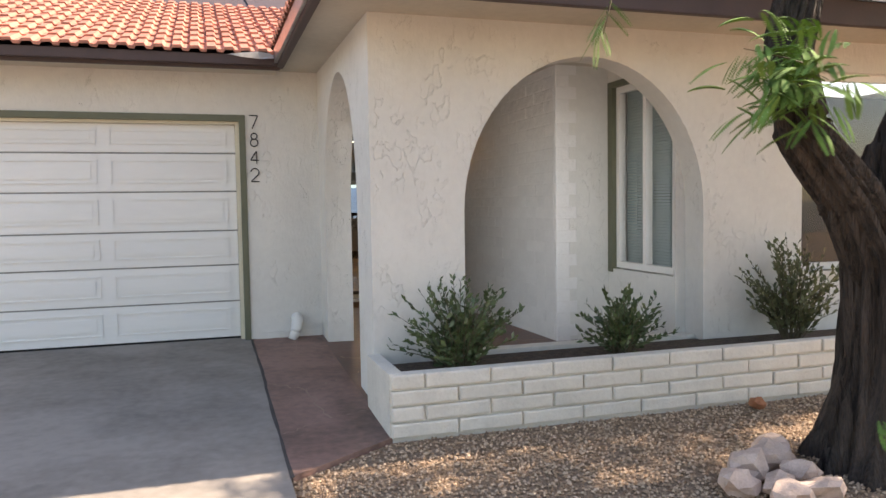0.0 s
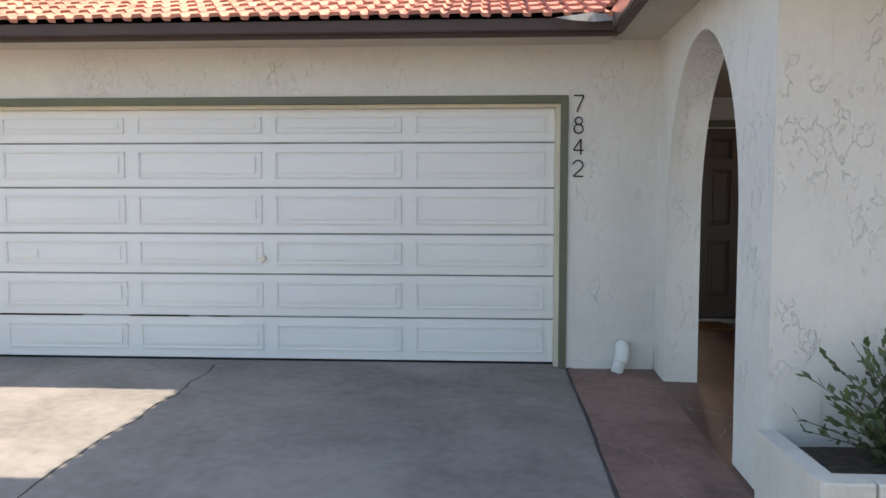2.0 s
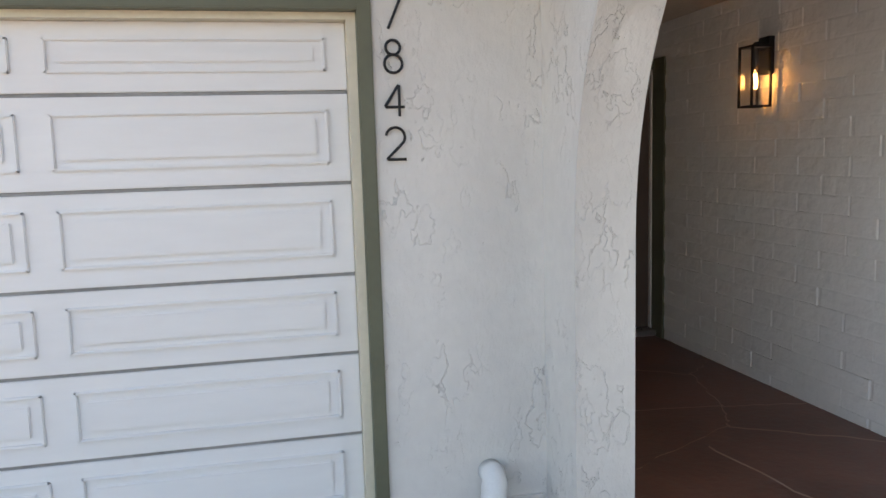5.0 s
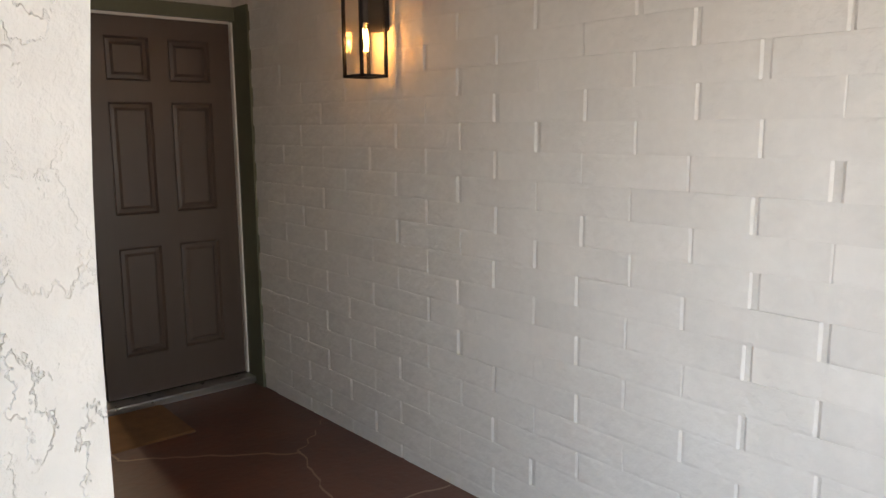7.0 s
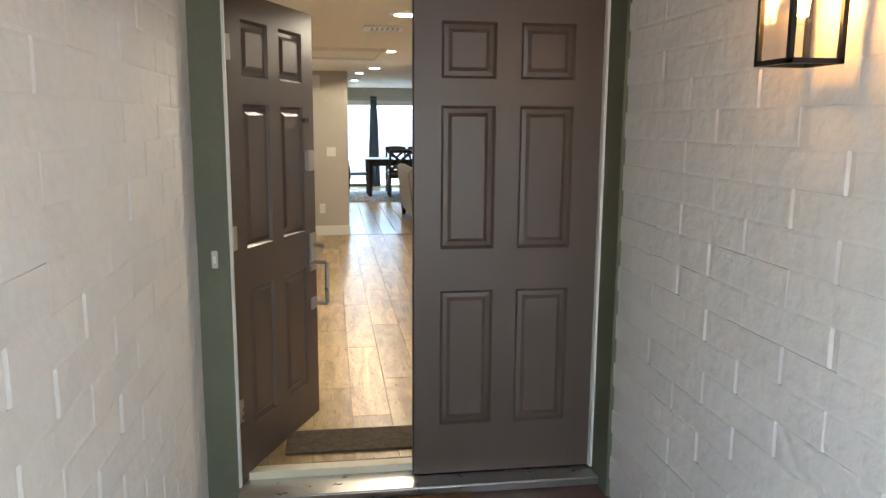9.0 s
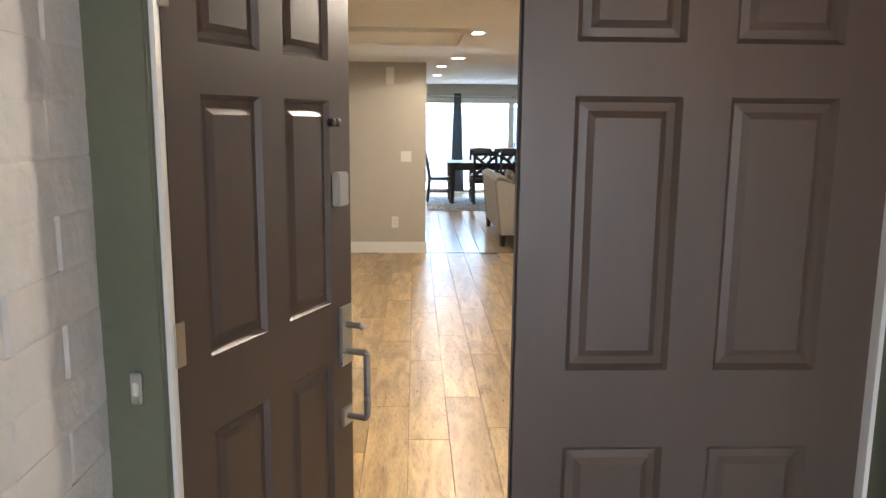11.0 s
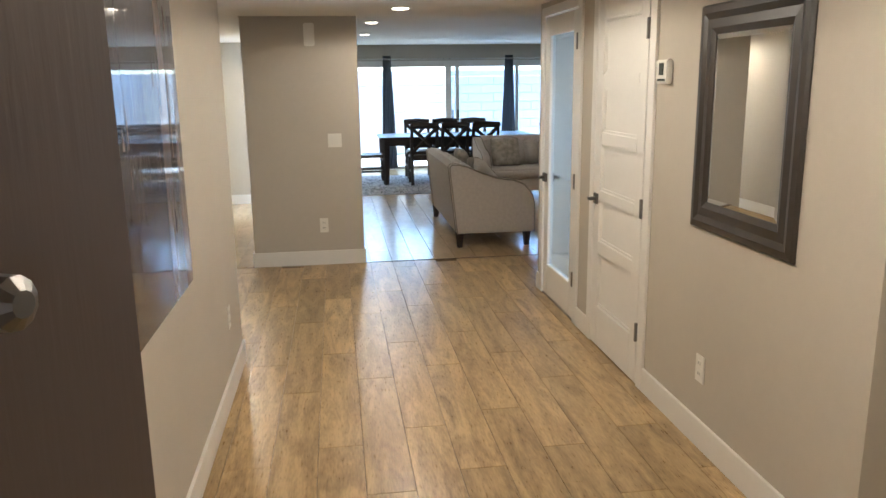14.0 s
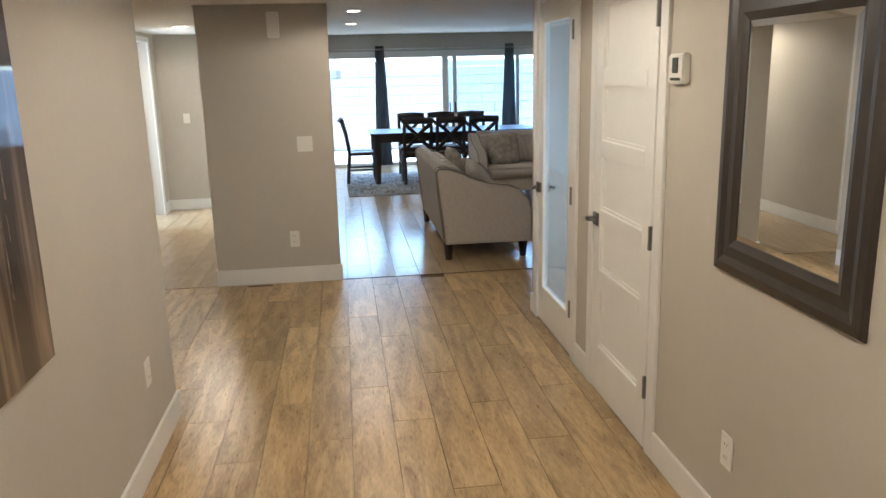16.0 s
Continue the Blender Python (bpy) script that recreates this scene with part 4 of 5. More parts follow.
def plate(name, label, cat, axis, d, a, z, wide, high, sockets):
    """A wall plate with its face at d; sgn is the side that it faces."""
    sgn = -1 if axis in ("-x", "-y") else 1
    ob = thing(name, label, cat)

    def bx(a0, a1, z0, z1, h0, h1):
        lo, hi = sorted((d + sgn * h0, d + sgn * h1))
        return (lo, hi, a0, a1, z0, z1) if axis[1] == "x" else (a0, a1, lo, hi, z0, z1)

    part("cover", boxes(bx(a - wide / 2, a + wide / 2, z - high / 2, z + high / 2, 0, 0.006), bev=0.002), PLASTIC, ob)
    if sockets:
        for s in (-1, 1):
            part("socket", boxes(bx(a - 0.017, a + 0.017, z + s * 0.024 - 0.014, z + s * 0.024 + 0.014, 0.004, 0.008), bev=0.001), PLASTIC, ob)
            part("slots", boxes(bx(a - 0.009, a - 0.006, z + s * 0.024 - 0.004, z + s * 0.024 + 0.008, 0.007, 0.0085), bx(a + 0.006, a + 0.009, z + s * 0.024 - 0.004, z + s * 0.024 + 0.008, 0.007, 0.0085)), SCREEN, ob)
    else:
        n = 2 if wide > 0.1 else 1
        for k in range(n):
            c = a + (k - (n - 1) / 2) * 0.046
            part("rocker", boxes(bx(c - 0.016, c + 0.016, z - 0.033, z + 0.033, 0.004, 0.010), bev=0.002), PLASTIC, ob)
    return ob


plate("outlet", "white wall outlet above the baseboard", "outlet", "-x", 3.605, 13.515, 0.858, 0.075, 0.125, True)
plate("outlet", "white wall outlet above the baseboard", "outlet", "-y", 17.35, 1.917, 0.862, 0.075, 0.13, True)
plate("outlet", "white wall outlet above the baseboard", "outlet", "+x", 1.455, 14.50, 0.912, 0.075, 0.12, True)
plate("light_switch", "white double rocker light switch", "light switch", "-y", 17.35, 2.045, 1.62, 0.12, 0.12, False)
plate("light_switch", "white single light switch", "light switch", "-y", 21.2, 0.41, 1.65, 0.08, 0.12, False)
chime = thing("door_chime", "white door chime box high on the partition wall", "door chime")
part("case", boxes((1.82, 1.91, 17.30, 17.35, 2.425, 2.615), bev=0.008), PLASTIC, chime)
part("grille", boxes(*[(1.845, 1.885, 17.297, 17.302, 2.46 + 0.02 * k, 2.468 + 0.02 * k) for k in range(6)]), WHITEP, chime)

# abstract board: dark brown washes with tan streaks under a thick clear resin
canvas_m = mat("resin_painting", (0.038, 0.018, 0.013), 0.5, var=0.4, scale=2.2, stretch=(1, 3.0, 0.35), tint=(0.010, 0.005, 0.004), coat=1.0)
N, L = canvas_m.node_tree.nodes, canvas_m.node_tree.links
B = N["Principled BSDF"]
B.inputs["Coat Roughness"].default_value, B.inputs["Coat IOR"].default_value = 0.02, 1.95
tc = [n for n in N if n.type == "TEX_COORD"][0]
sep, mp, n1, band, mx, bp = (N.new("ShaderNode" + k) for k in ("SeparateXYZ", "Mapping", "TexNoise", "ValToRGB", "Mix", "Bump"))
L.new(tc.outputs["Object"], sep.inputs[0])
L.new(tc.outputs["Object"], mp.inputs[0])
mp.inputs["Scale"].default_value = (1, 11, 0.8)
n1.inputs["Scale"].default_value, n1.inputs["Detail"].default_value, n1.inputs["Distortion"].default_value = 1.6, 6, 0.5
L.new(mp.outputs[0], n1.inputs["Vector"])
across = N.new("ShaderNodeMapRange")
across.inputs["From Min"].default_value, across.inputs["From Max"].default_value = 12.0, 13.49
L.new(sep.outputs["Y"], across.inputs["Value"])
band.color_ramp.elements[0].position, band.color_ramp.elements[0].color = 0.0, (0.32, 0.32, 0.32, 1)
band.color_ramp.elements[1].position, band.color_ramp.elements[1].color = 1.0, (0.30, 0.30, 0.30, 1)
for p, c in ((0.22, 0.24), (0.34, 0.0), (0.74, 0.02), (0.82, 0.30), (0.90, 0.12)):
    band.color_ramp.elements.new(p).color = (c, c, c, 1)
L.new(across.outputs["Result"], band.inputs["Fac"])
add, cut = N.new("ShaderNodeMath"), N.new("ShaderNodeMapRange")
L.new(n1.outputs["Fac"], add.inputs[0])
L.new(band.outputs["Color"], add.inputs[1])
cut.inputs["From Min"].default_value, cut.inputs["From Max"].default_value = 0.70, 1.02
L.new(add.outputs[0], cut.inputs["Value"])
mx.data_type = "RGBA"
mx.inputs["B"].default_value = (0.34, 0.24, 0.17, 1)
L.new(B.inputs["Base Color"].links[0].from_socket, mx.inputs["A"])
L.new(cut.outputs["Result"], mx.inputs["Factor"])
L.new(mx.outputs["Result"], B.inputs["Base Color"])
bp.inputs["Distance"].default_value, bp.inputs["Strength"].default_value = 0.0016, 0.5
L.new(n1.outputs["Fac"], bp.inputs["Height"])
L.new(bp.outputs[0], B.inputs["Coat Normal"])
painting = thing("canvas_painting", "brown abstract board painting under glossy clear resin", "painting")
part("canvas", boxes((1.456, 1.492, 12.0, 13.49, 1.375, 2.52), bev=0.003), canvas_m, painting)
drips = bmesh.new()
rs = random.Random(4)
for k in range(18):
    y, z1 = 12.05 + rs.random() * 1.40, 1.75 + rs.random() * 0.72
    w, l, x = 0.0008 + 0.0012 * rs.random(), 0.05 + 0.35 * rs.random() ** 2, 1.4925
    tube(drips, [(x, y, z1), (x, y + 0.004, z1 - l * 0.5), (x, y + 0.002, z1 - l)], [w * 0.5, w, w * 1.7], 6)
part("resin_drips", drips, mat("resin_drip", (0.30, 0.24, 0.20), 0.1, var=0.4, scale=12, coat=1.0), painting, "raised clear resin drips")["kind"] = "stuff"

# ---- ceiling fittings ----
def downlight(x, y, z, watts=9):
    d = thing("downlight", "round white recessed ceiling downlight, lit", "downlight", group="ceiling downlights")
    bm = bmesh.new()
    tube(bm, [(x, y, z), (x, y, z - 0.006)], [0.085, 0.08], 24)
    part("trim_ring", bm, WHITEP, d)
    part("lens", tube(bmesh.new(), [(x, y, z - 0.005), (x, y, z - 0.009)], [0.062, 0.06], 24), LAMPON, d, "glowing lens")
    l = bpy.data.lights.new("downlight_lamp", "SPOT")
    l.energy, l.color, l.spot_size, l.spot_blend, l.shadow_soft_size = watts, (1.0, 0.87, 0.68), radians(172), 0.25, 0.06
    new("downlight_lamp", l).matrix_world = look((x, y, z - 0.02), (x, y + 0.001, 0))


for x, y, w in ((2.49, 11.86, 13), (2.58, 14.28, 7), (2.58, 16.5, 5)):
    downlight(x, y, C, w)
downlight(0.75, 19.6, C, 8)
for x, y in ((2.52, 19.72), (2.52, 21.9), (5.2, 19.7)):
    downlight(x, y, 2.80, 4)
vent = thing("ceiling_vent", "white louvred ceiling vent", "vent")
part("vent_frame", boxes((2.27, 2.55, 12.44, 12.47, C - 0.012, C), (2.27, 2.55, 12.67, 12.70, C - 0.012, C), (2.27, 2.30, 12.47, 12.67, C - 0.012, C), (2.52, 2.55, 12.47, 12.67, C - 0.012, C)), WHITEP, vent)
part("backing", boxes((2.30, 2.52, 12.47, 12.67, C - 0.003, C)), SCREEN, vent)
for k in range(6):
    part("slat", boxes((2.305 + k * 0.036, 2.325 + k * 0.036, 12.47, 12.67, C - 0.010, C - 0.004)), WHITEP, vent)
hatch = thing("attic_hatch", "off-white framed attic hatch in the ceiling", "hatch")
part("hatch_panel", boxes((1.60, 2.50, 14.10, 15.04, C - 0.012, C)), CEILP, hatch)
part("hatch_trim", boxes((1.55, 2.55, 15.0, 15.07, C - 0.03, C), (1.55, 2.55, 14.05, 14.11, C - 0.03, C), (2.49, 2.55, 14.11, 15.0, C - 0.03, C), (1.55, 1.61, 14.11, 15.0, C - 0.03, C), bev=0.003), CEILP, hatch)

# ---- sliding doors, curtains, yard ----
slider = thing("sliding_door", "white framed sliding glass doors to a bright yard", "sliding door", kind="structure")
part("door_frame", boxes((SX0, SX1, 25.02, 25.12, ST, ST + 0.06), (SX0, SX1, 25.02, 25.12, F - 0.02, F + 0.05), (SX0, SX0 + 0.06, 25.02, 25.12, F + 0.05, ST), (SX1 - 0.06, SX1, 25.02, 25.12, F + 0.05, ST)), WHITEP, slider)
for a, b in ((3.02, 3.09), (4.15, 4.26), (4.34, 4.41), (5.50, 5.56)):
    part("post", boxes((a, b, 25.03, 25.11, F + 0.05, ST), bev=0.003), WHITEP, slider)
part("door_handle", boxes((4.27, 4.29, 24.99, 25.03, 1.40, 1.60), (4.37, 4.39, 24.99, 25.03, 1.40, 1.60), bev=0.004), DARKM, slider, "black pull handle")
for a, b in ((SX0 + 0.06, 3.02), (3.09, 4.15), (4.26, 4.34), (4.41, 5.50), (5.56, SX1 - 0.06)):
    g = part("pane", boxes((a, b, 25.06, 25.066, F + 0.05, ST)), SCREENG if a > 4.2 else SLIDEG, slider)
    g.visible_shadow = False
structure("trim_slider_head", boxes((SX0 - 0.08, SX1 + 0.08, 24.98, 25.0, ST + 0.03, ST + 0.11)), WHITEP, "white head trim over the sliding doors", "trim")
rod = thing("curtain_rod", "thin grey metal curtain rod", "curtain rod")
bm = tube(bmesh.new(), [(1.6, 24.9, 2.54), (6.9, 24.9, 2.54)], [0.012, 0.012], 8)
part("rod", bm, CHROME, rod)
for x in (1.9, 4.27, 6.6):
    part("bracket", boxes((x - 0.01, x + 0.01, 24.9, 25.0, 2.53, 2.56)), CHROME, rod)


def curtain(x0, x1, b0, b1):
    ob = thing("curtain", "slate grey curtain gathered in folds", "curtain", group="curtains at the sliding doors")
    bm = bmesh.new()
    nx, nz = 48, 10
    g = []
    for j in range(nz + 1):
        t = j / nz
        lo, hi = x0 + (b0 - x0) * t, x1 + (b1 - x1) * t
        g.append([bm.verts.new((lo + (hi - lo) * i / nx, 24.90 + 0.035 * math.sin(i / nx * 2 * math.pi * 6) + 0.008 * math.sin(i + j), 2.60 - t * 2.07)) for i in range(nx + 1)])
    for j in range(nz):
        for i in range(nx):
            bm.faces.new((g[j][i], g[j][i + 1], g[j + 1][i + 1], g[j + 1][i]))
    bmesh.ops.solidify(bm, geom=bm.faces[:], thickness=0.004)
    part("cloth", bm, CURTM, ob, smooth=True)
    part("grommets", boxes(*[(x0 + (x1 - x0) * (k + 0.4) / 6, x0 + (x1 - x0) * (k + 0.6) / 6, 24.885, 24.915, 2.52, 2.56) for k in range(6)]), CHROME, ob)


curtain(2.965, 3.11, 2.90, 3.20)
curtain(5.27, 5.42, 5.17, 5.49)
structure("patio", boxes((-2, 9.5, 25.15, 29.0, 0.2, 0.44)), PATIOM, "pale concrete patio", "patio")
yard_wall = structure("yard_wall", boxes((-2, 9.5, 28.52, 28.7, 0.2, 2.38)), YARDW, "white painted block yard wall")
hang = thing("yard_lamp", "small grey wall lantern on the yard wall", "wall lamp", boxes((2.25, 2.37, 28.42, 28.52, 2.02, 2.22), bev=0.01), CHROME)

# ---- living room furniture ----
rug = thing("area_rug", "pale grey rug with dark dashes under the table", "rug")
part("rug_body", boxes((2.38, 5.7, 21.6, 23.9, F + 0.001, F + 0.012), bev=0.003), RUGM, rug)
bm = bmesh.new()
rs = random.Random(9)
for k in range(420):
    x, y = 2.42 + rs.random() * 3.2, 21.64 + rs.random() * 2.2
    box(bm, x, x + 0.014, y, y + 0.05 + 0.09 * rs.random(), F + 0.012, F + 0.0135)
part("dashes", bm, RUGD, rug)["kind"] = "stuff"

structure("floor_transition", boxes((1.42, 7.6, 17.348, 17.364, F - 0.006, F + 0.002)), GAPM, "thin dark seam between two plank floors", "trim")
table = thing("dining_table", "long dark espresso wooden dining table", "table")
TX0, TX1, TY0, TY1, TZ = 2.74, 5.25, 22.55, 23.55, 1.27
part("tabletop", boxes((TX0, TX1, TY0, TY1, TZ - 0.035, TZ), bev=0.006), DKWOOD, table)
part("apron", boxes((TX0 + 0.08, TX1 - 0.08, TY0 + 0.07, TY0 + 0.095, TZ - 0.14, TZ - 0.035), (TX0 + 0.08, TX1 - 0.08, TY1 - 0.095, TY1 - 0.07, TZ - 0.14, TZ - 0.035), (TX0 + 0.08, TX0 + 0.105, TY0 + 0.095, TY1 - 0.095, TZ - 0.14, TZ - 0.035), (TX1 - 0.105, TX1 - 0.08, TY0 + 0.095, TY1 - 0.095, TZ - 0.14, TZ - 0.035)), DKWOOD, table)
for x in (TX0 + 0.09, TX1 - 0.09):
    for y in (TY0 + 0.09, TY1 - 0.09):
        bm = bmesh.new()
        tube(bm, [(x, y, F + 0.012), (x, y, F + 0.3), (x, y, TZ - 0.035)], [0.042, 0.055, 0.062], 4)
        part("leg", bm, DKWOOD, table)


def dining_chair():
    """In its own frame: it faces +y, the seat centred on the origin, floor at z = 0."""
    ch = thing("dining_chair", "dark espresso wooden dining chair with a crossed back", "chair", group="chairs round the table")
    part("seat", boxes((-0.22, 0.22, -0.21, 0.22, 0.43, 0.48), bev=0.012), mat("dark_seat", (0.05, 0.035, 0.028), 0.5), ch)
    for x in (-0.2, 0.2):
        part("leg", boxes((x - 0.02, x + 0.02, 0.17, 0.21, 0.013, 0.44)), DKWOOD, ch)
        bm = bmesh.new()
        tube(bm, [(x, -0.24, 0.013), (x, -0.2, 0.45), (x, -0.24, 0.75), (x, -0.30, 0.99)], [0.026, 0.028, 0.026, 0.022], 4)
        part("back_post", bm, DKWOOD, ch)
    bm = bmesh.new()
    tube(bm, [(-0.22, -0.295, 0.945), (0, -0.315, 0.955), (0.22, -0.295, 0.945)], [0.045, 0.05, 0.045], 4)
    part("top_rail", bm, DKWOOD, ch)
    bm = bmesh.new()
    tube(bm, [(-0.19, -0.205, 0.53), (0.0, -0.245, 0.73), (0.19, -0.29, 0.91)], [0.028] * 3, 4)
    tube(bm, [(0.19, -0.205, 0.53), (0.0, -0.245, 0.73), (-0.19, -0.29, 0.91)], [0.028] * 3, 4)
    part("cross_back", bm, DKWOOD, ch)
    part("lower_rail", boxes((-0.2, 0.2, -0.215, -0.19, 0.50, 0.55)), DKWOOD, ch)
    for r in ((-0.2, 0.2, 0.175, 0.2, 0.36, 0.43), (-0.205, -0.185, -0.2, 0.18, 0.2, 0.23), (0.185, 0.205, -0.2, 0.18, 0.2, 0.23)):
        part("stretcher", boxes(r), DKWOOD, ch)
    return ch


ch = dining_chair()
ch.matrix_basis = pose(3.43, 22.70, F)
for x, y, a in ((3.92, 22.70, 0), (4.41, 22.70, 0), (3.45, 23.5, 180), (3.95, 23.5, 180), (4.45, 23.5, 180), (2.62, 23.0, -90), (5.36, 23.05, 90)):
    copy_thing(ch, pose(x, y, F, 0, 0, a))


def sofa(name, label, length):
    """In its own frame: seen from behind it faces +x; length along y from 0; back at x = 0, floor at z = 0."""
    s = thing(name, label, "sofa")
    side = [(0.05, 0.145), (-0.02, 0.80), (0.0, 0.825), (0.06, 0.825), (0.16, 0.80), (0.30, 0.735), (0.45, 0.685), (0.60, 0.665), (0.72, 0.62), (0.80, 0.52), (0.825, 0.43), (0.825, 0.145)]
    for y0, y1 in ((0, 0.11), (length - 0.11, length)):
        bm = prism([(x, z) for x, z in side], "y", y0, y1)
        bmesh.ops.bevel(bm, geom=[e for e in bm.edges if abs(e.verts[0].co.y - e.verts[1].co.y) < 1e-4], offset=0.015, segments=2, affect="EDGES")
        arm = part("arm", bm, SOFAM, s, smooth=False)
        for ye in (y0, y1):
            part("piping", tube(bmesh.new(), [(x, ye, z) for x, z in side], [0.006] * len(side), 6), PIPING, arm, "darker piped seam")
    bm = prism([(0.05, 0.145), (-0.02, 0.80), (0.02, 0.85), (0.09, 0.84), (0.24, 0.42), (0.24, 0.145)], "y", 0.11, length - 0.11)
    part("backrest", bm, SOFAM, s)
    n = 7
    for k in range(n):
        y0 = 0.11 + (length - 0.22) * k / n
        bm = boxes((0.085, 0.24, y0 + 0.002, y0 + (length - 0.22) / n - 0.002, 0.44, 0.79), bev=0.03)
        for v in bm.verts:
            v.co.x += 0.10 - 0.28 * (v.co.z - 0.44)
        part("back_channel", bm, SOFAM, s, smooth=True)
    part("seat_base", boxes((0.24, 0.82, 0.11, length - 0.11, 0.145, 0.29), bev=0.01), SOFAM, s)
    part("seat_cushion", boxes((0.24, 0.84, 0.115, length - 0.115, 0.295, 0.45), bev=0.035), SOFAM, s, smooth=True)
    for x in (0.08, 0.76):
        for y in (0.06, length - 0.06):
            bm = bmesh.new()
            tube(bm, [(x, y, 0), (x, y, 0.15)], [0.028, 0.042], 4)
            part("leg", bm, DKWOOD, s, "black tapered leg")
    return s


s1 = sofa("sofa", "oatmeal linen sofa with sloping arms and black legs", 1.92)
s1.matrix_basis = pose(3.15, 17.76, F)
s2 = sofa("loveseat", "oatmeal linen loveseat with a channelled back", 1.60)
s2.matrix_basis = pose(4.02, 21.45, F, 0, 0, -90)


def pillow(m, label, material):
    bm = bmesh.new()
    n = 10
    top, bot = [], []
    for i in range(n + 1):
        ra, rb = [], []
        for j in range(n + 1):
            u, v = 2 * i / n - 1, 2 * j / n - 1
            h = 0.075 * ((1 - u ** 4) * (1 - v ** 4)) ** 0.6
            k = 1 - 0.06 * (abs(u * v))
            p = (0.22 * u * k, 0.22 * v * k)
            ra.append(bm.verts.new((*p, h)))
            rb.append(ra[-1] if abs(u) == 1 or abs(v) == 1 else bm.verts.new((*p, -h)))
        top.append(ra)
        bot.append(rb)
    for g, r in ((top, 1), (bot, -1)):
        for i in range(n):
            for j in range(n):
                f = (g[i][j], g[i + 1][j], g[i + 1][j + 1], g[i][j + 1])
                bm.faces.new(f if r > 0 else f[::-1])
    ob = thing("throw_pillow", label, "pillow", bm, material, smooth=True)
    ob.matrix_basis = m
    return ob


pillow(pose(3.53, 19.25, F + 0.66, 0, 68, 0), "grey patterned throw pillow on the sofa", PILLOWM)
pillow(pose(3.66, 18.55, F + 0.60, 20, 50, 10), "oatmeal throw pillow on the sofa", SOFAM)
pillow(pose(3.66, 18.95, F + 0.60, -15, 55, -8), "grey patterned throw pillow on the sofa", PILLOWM)
pillow(pose(4.42, 21.05, F + 0.63, 72, 0, 8), "grey medallion throw pillow on the loveseat", PILLOWM)
st = thing("side_table", "small chrome framed side table by the sofa", "side table")
bm = bmesh.new()
for x in (4.32, 4.72):
    for y in (18.3, 18.7):
        tube(bm, [(x, y, F), (x, y, F + 0.48)], [0.011, 0.011], 8)
part("legs_frame", bm, CHROME, st)
part("top", boxes((4.30, 4.74, 18.28, 18.72, F + 0.48, F + 0.50), bev=0.004), DKWOOD, st)
pl = thing("wire_stand", "thin black wire stand by the sliding doors", "stand")
bm = bmesh.new()
for k in range(5):
    tube(bm, [(5.75 + 0.1 * k, 24.2, F), (5.95 - 0.05 * k + 0.05 * k * k * 0.3, 24.2, F + 0.45), (5.75 + 0.1 * k, 24.2, F + 0.85)], [0.008] * 3, 5)
tube(bm, [(5.75, 24.2, F + 0.85), (6.15, 24.2, F + 0.85)], [0.008] * 2, 5)
part("wires", bm, DARKM, pl)

# ---- planting ----
def frond(bm, base, way, length, droop, leaflets=16, size=0.035):
    """A feathery compound leaf: a thin stalk and pairs of narrow leaflets."""
    way = Vector(way).normalized()
    side = way.cross(Vector((0, 0, 1)))
    side = side.normalized() if side.length > 0.1 else Vector((1, 0, 0))
    p = Vector(base)
    for k in range(leaflets):
        t = k / leaflets
        d = (way + Vector((0, 0, -droop * t))).normalized()
        q = p + d * length / leaflets
        s = size * (0.55 + 0.9 * math.sin(math.pi * (0.15 + 0.8 * t)))
        for sg in (-1, 1):
            tip = p + side * sg * s + d * s * 0.55 + Vector((0, 0, -0.3 * s))
            w = d * s * 0.17
            a, b, c = bm.verts.new(p + w * 0.4), bm.verts.new((p + tip) / 2 + w), bm.verts.new(tip)
            e = bm.verts.new((p + tip) / 2 - w)
            bm.faces.new((a, b, c, e))
        p = q


def shrub(name, x, y, z, r, h, n, seed, leafm):
    rs = random.Random(seed)
    ob = thing(name, "leafy green shrub with thin stems in the planter", "shrub", group="planter shrubs")
    st, lf = bmesh.new(), bmesh.new()
    for k in range(n):
        a, tilt = rs.random() * 6.283, rs.random() ** 0.75
        L_ = h * (0.4 + 0.75 * rs.random()) * (1 - 0.3 * tilt)
        top = Vector((x + r * tilt * math.cos(a), y + 0.7 * r * tilt * math.sin(a), z + L_))
        mid = Vector((x + r * tilt * 0.45 * math.cos(a), y + r * tilt * 0.35 * math.sin(a), z + L_ * 0.6))
        base = Vector((x + 0.05 * math.cos(a), y + 0.05 * math.sin(a), z - 0.02))
        tube(st, [base, mid, top], [0.004, 0.003, 0.0012], 4)
        nl = 20
        for j in range(nl):
            t = 0.25 + 0.75 * j / (nl - 1)
            p = base.lerp(mid, t / 0.55) if t < 0.55 else mid.lerp(top, (t - 0.55) / 0.45)
            grow = (top - mid).normalized()
            d = (grow * 0.9 + Vector((rs.uniform(-1, 1), rs.uniform(-1, 1), rs.uniform(-0.3, 0.6)))).normalized()
            l = 0.034 + 0.032 * rs.random()
            s = d.cross(Vector((rs.uniform(-1, 1), rs.uniform(-1, 1), rs.uniform(-1, 1)))).normalized() * l * 0.23
            vs = [lf.verts.new(q) for q in (p, p + d * l * 0.5 + s, p + d * l, p + d * l * 0.5 - s)]
            lf.faces.new(vs)
    part("stems", st, STEM, ob)["kind"] = "stuff"
    part("foliage", lf, leafm, ob)


shrub("shrub", 1.80, 4.96, 0.62, 0.48, 0.56, 80, 1, SHRUBL)
shrub("shrub", 2.98, 4.98, 0.64, 0.40, 0.44, 64, 2, SHRUBL)
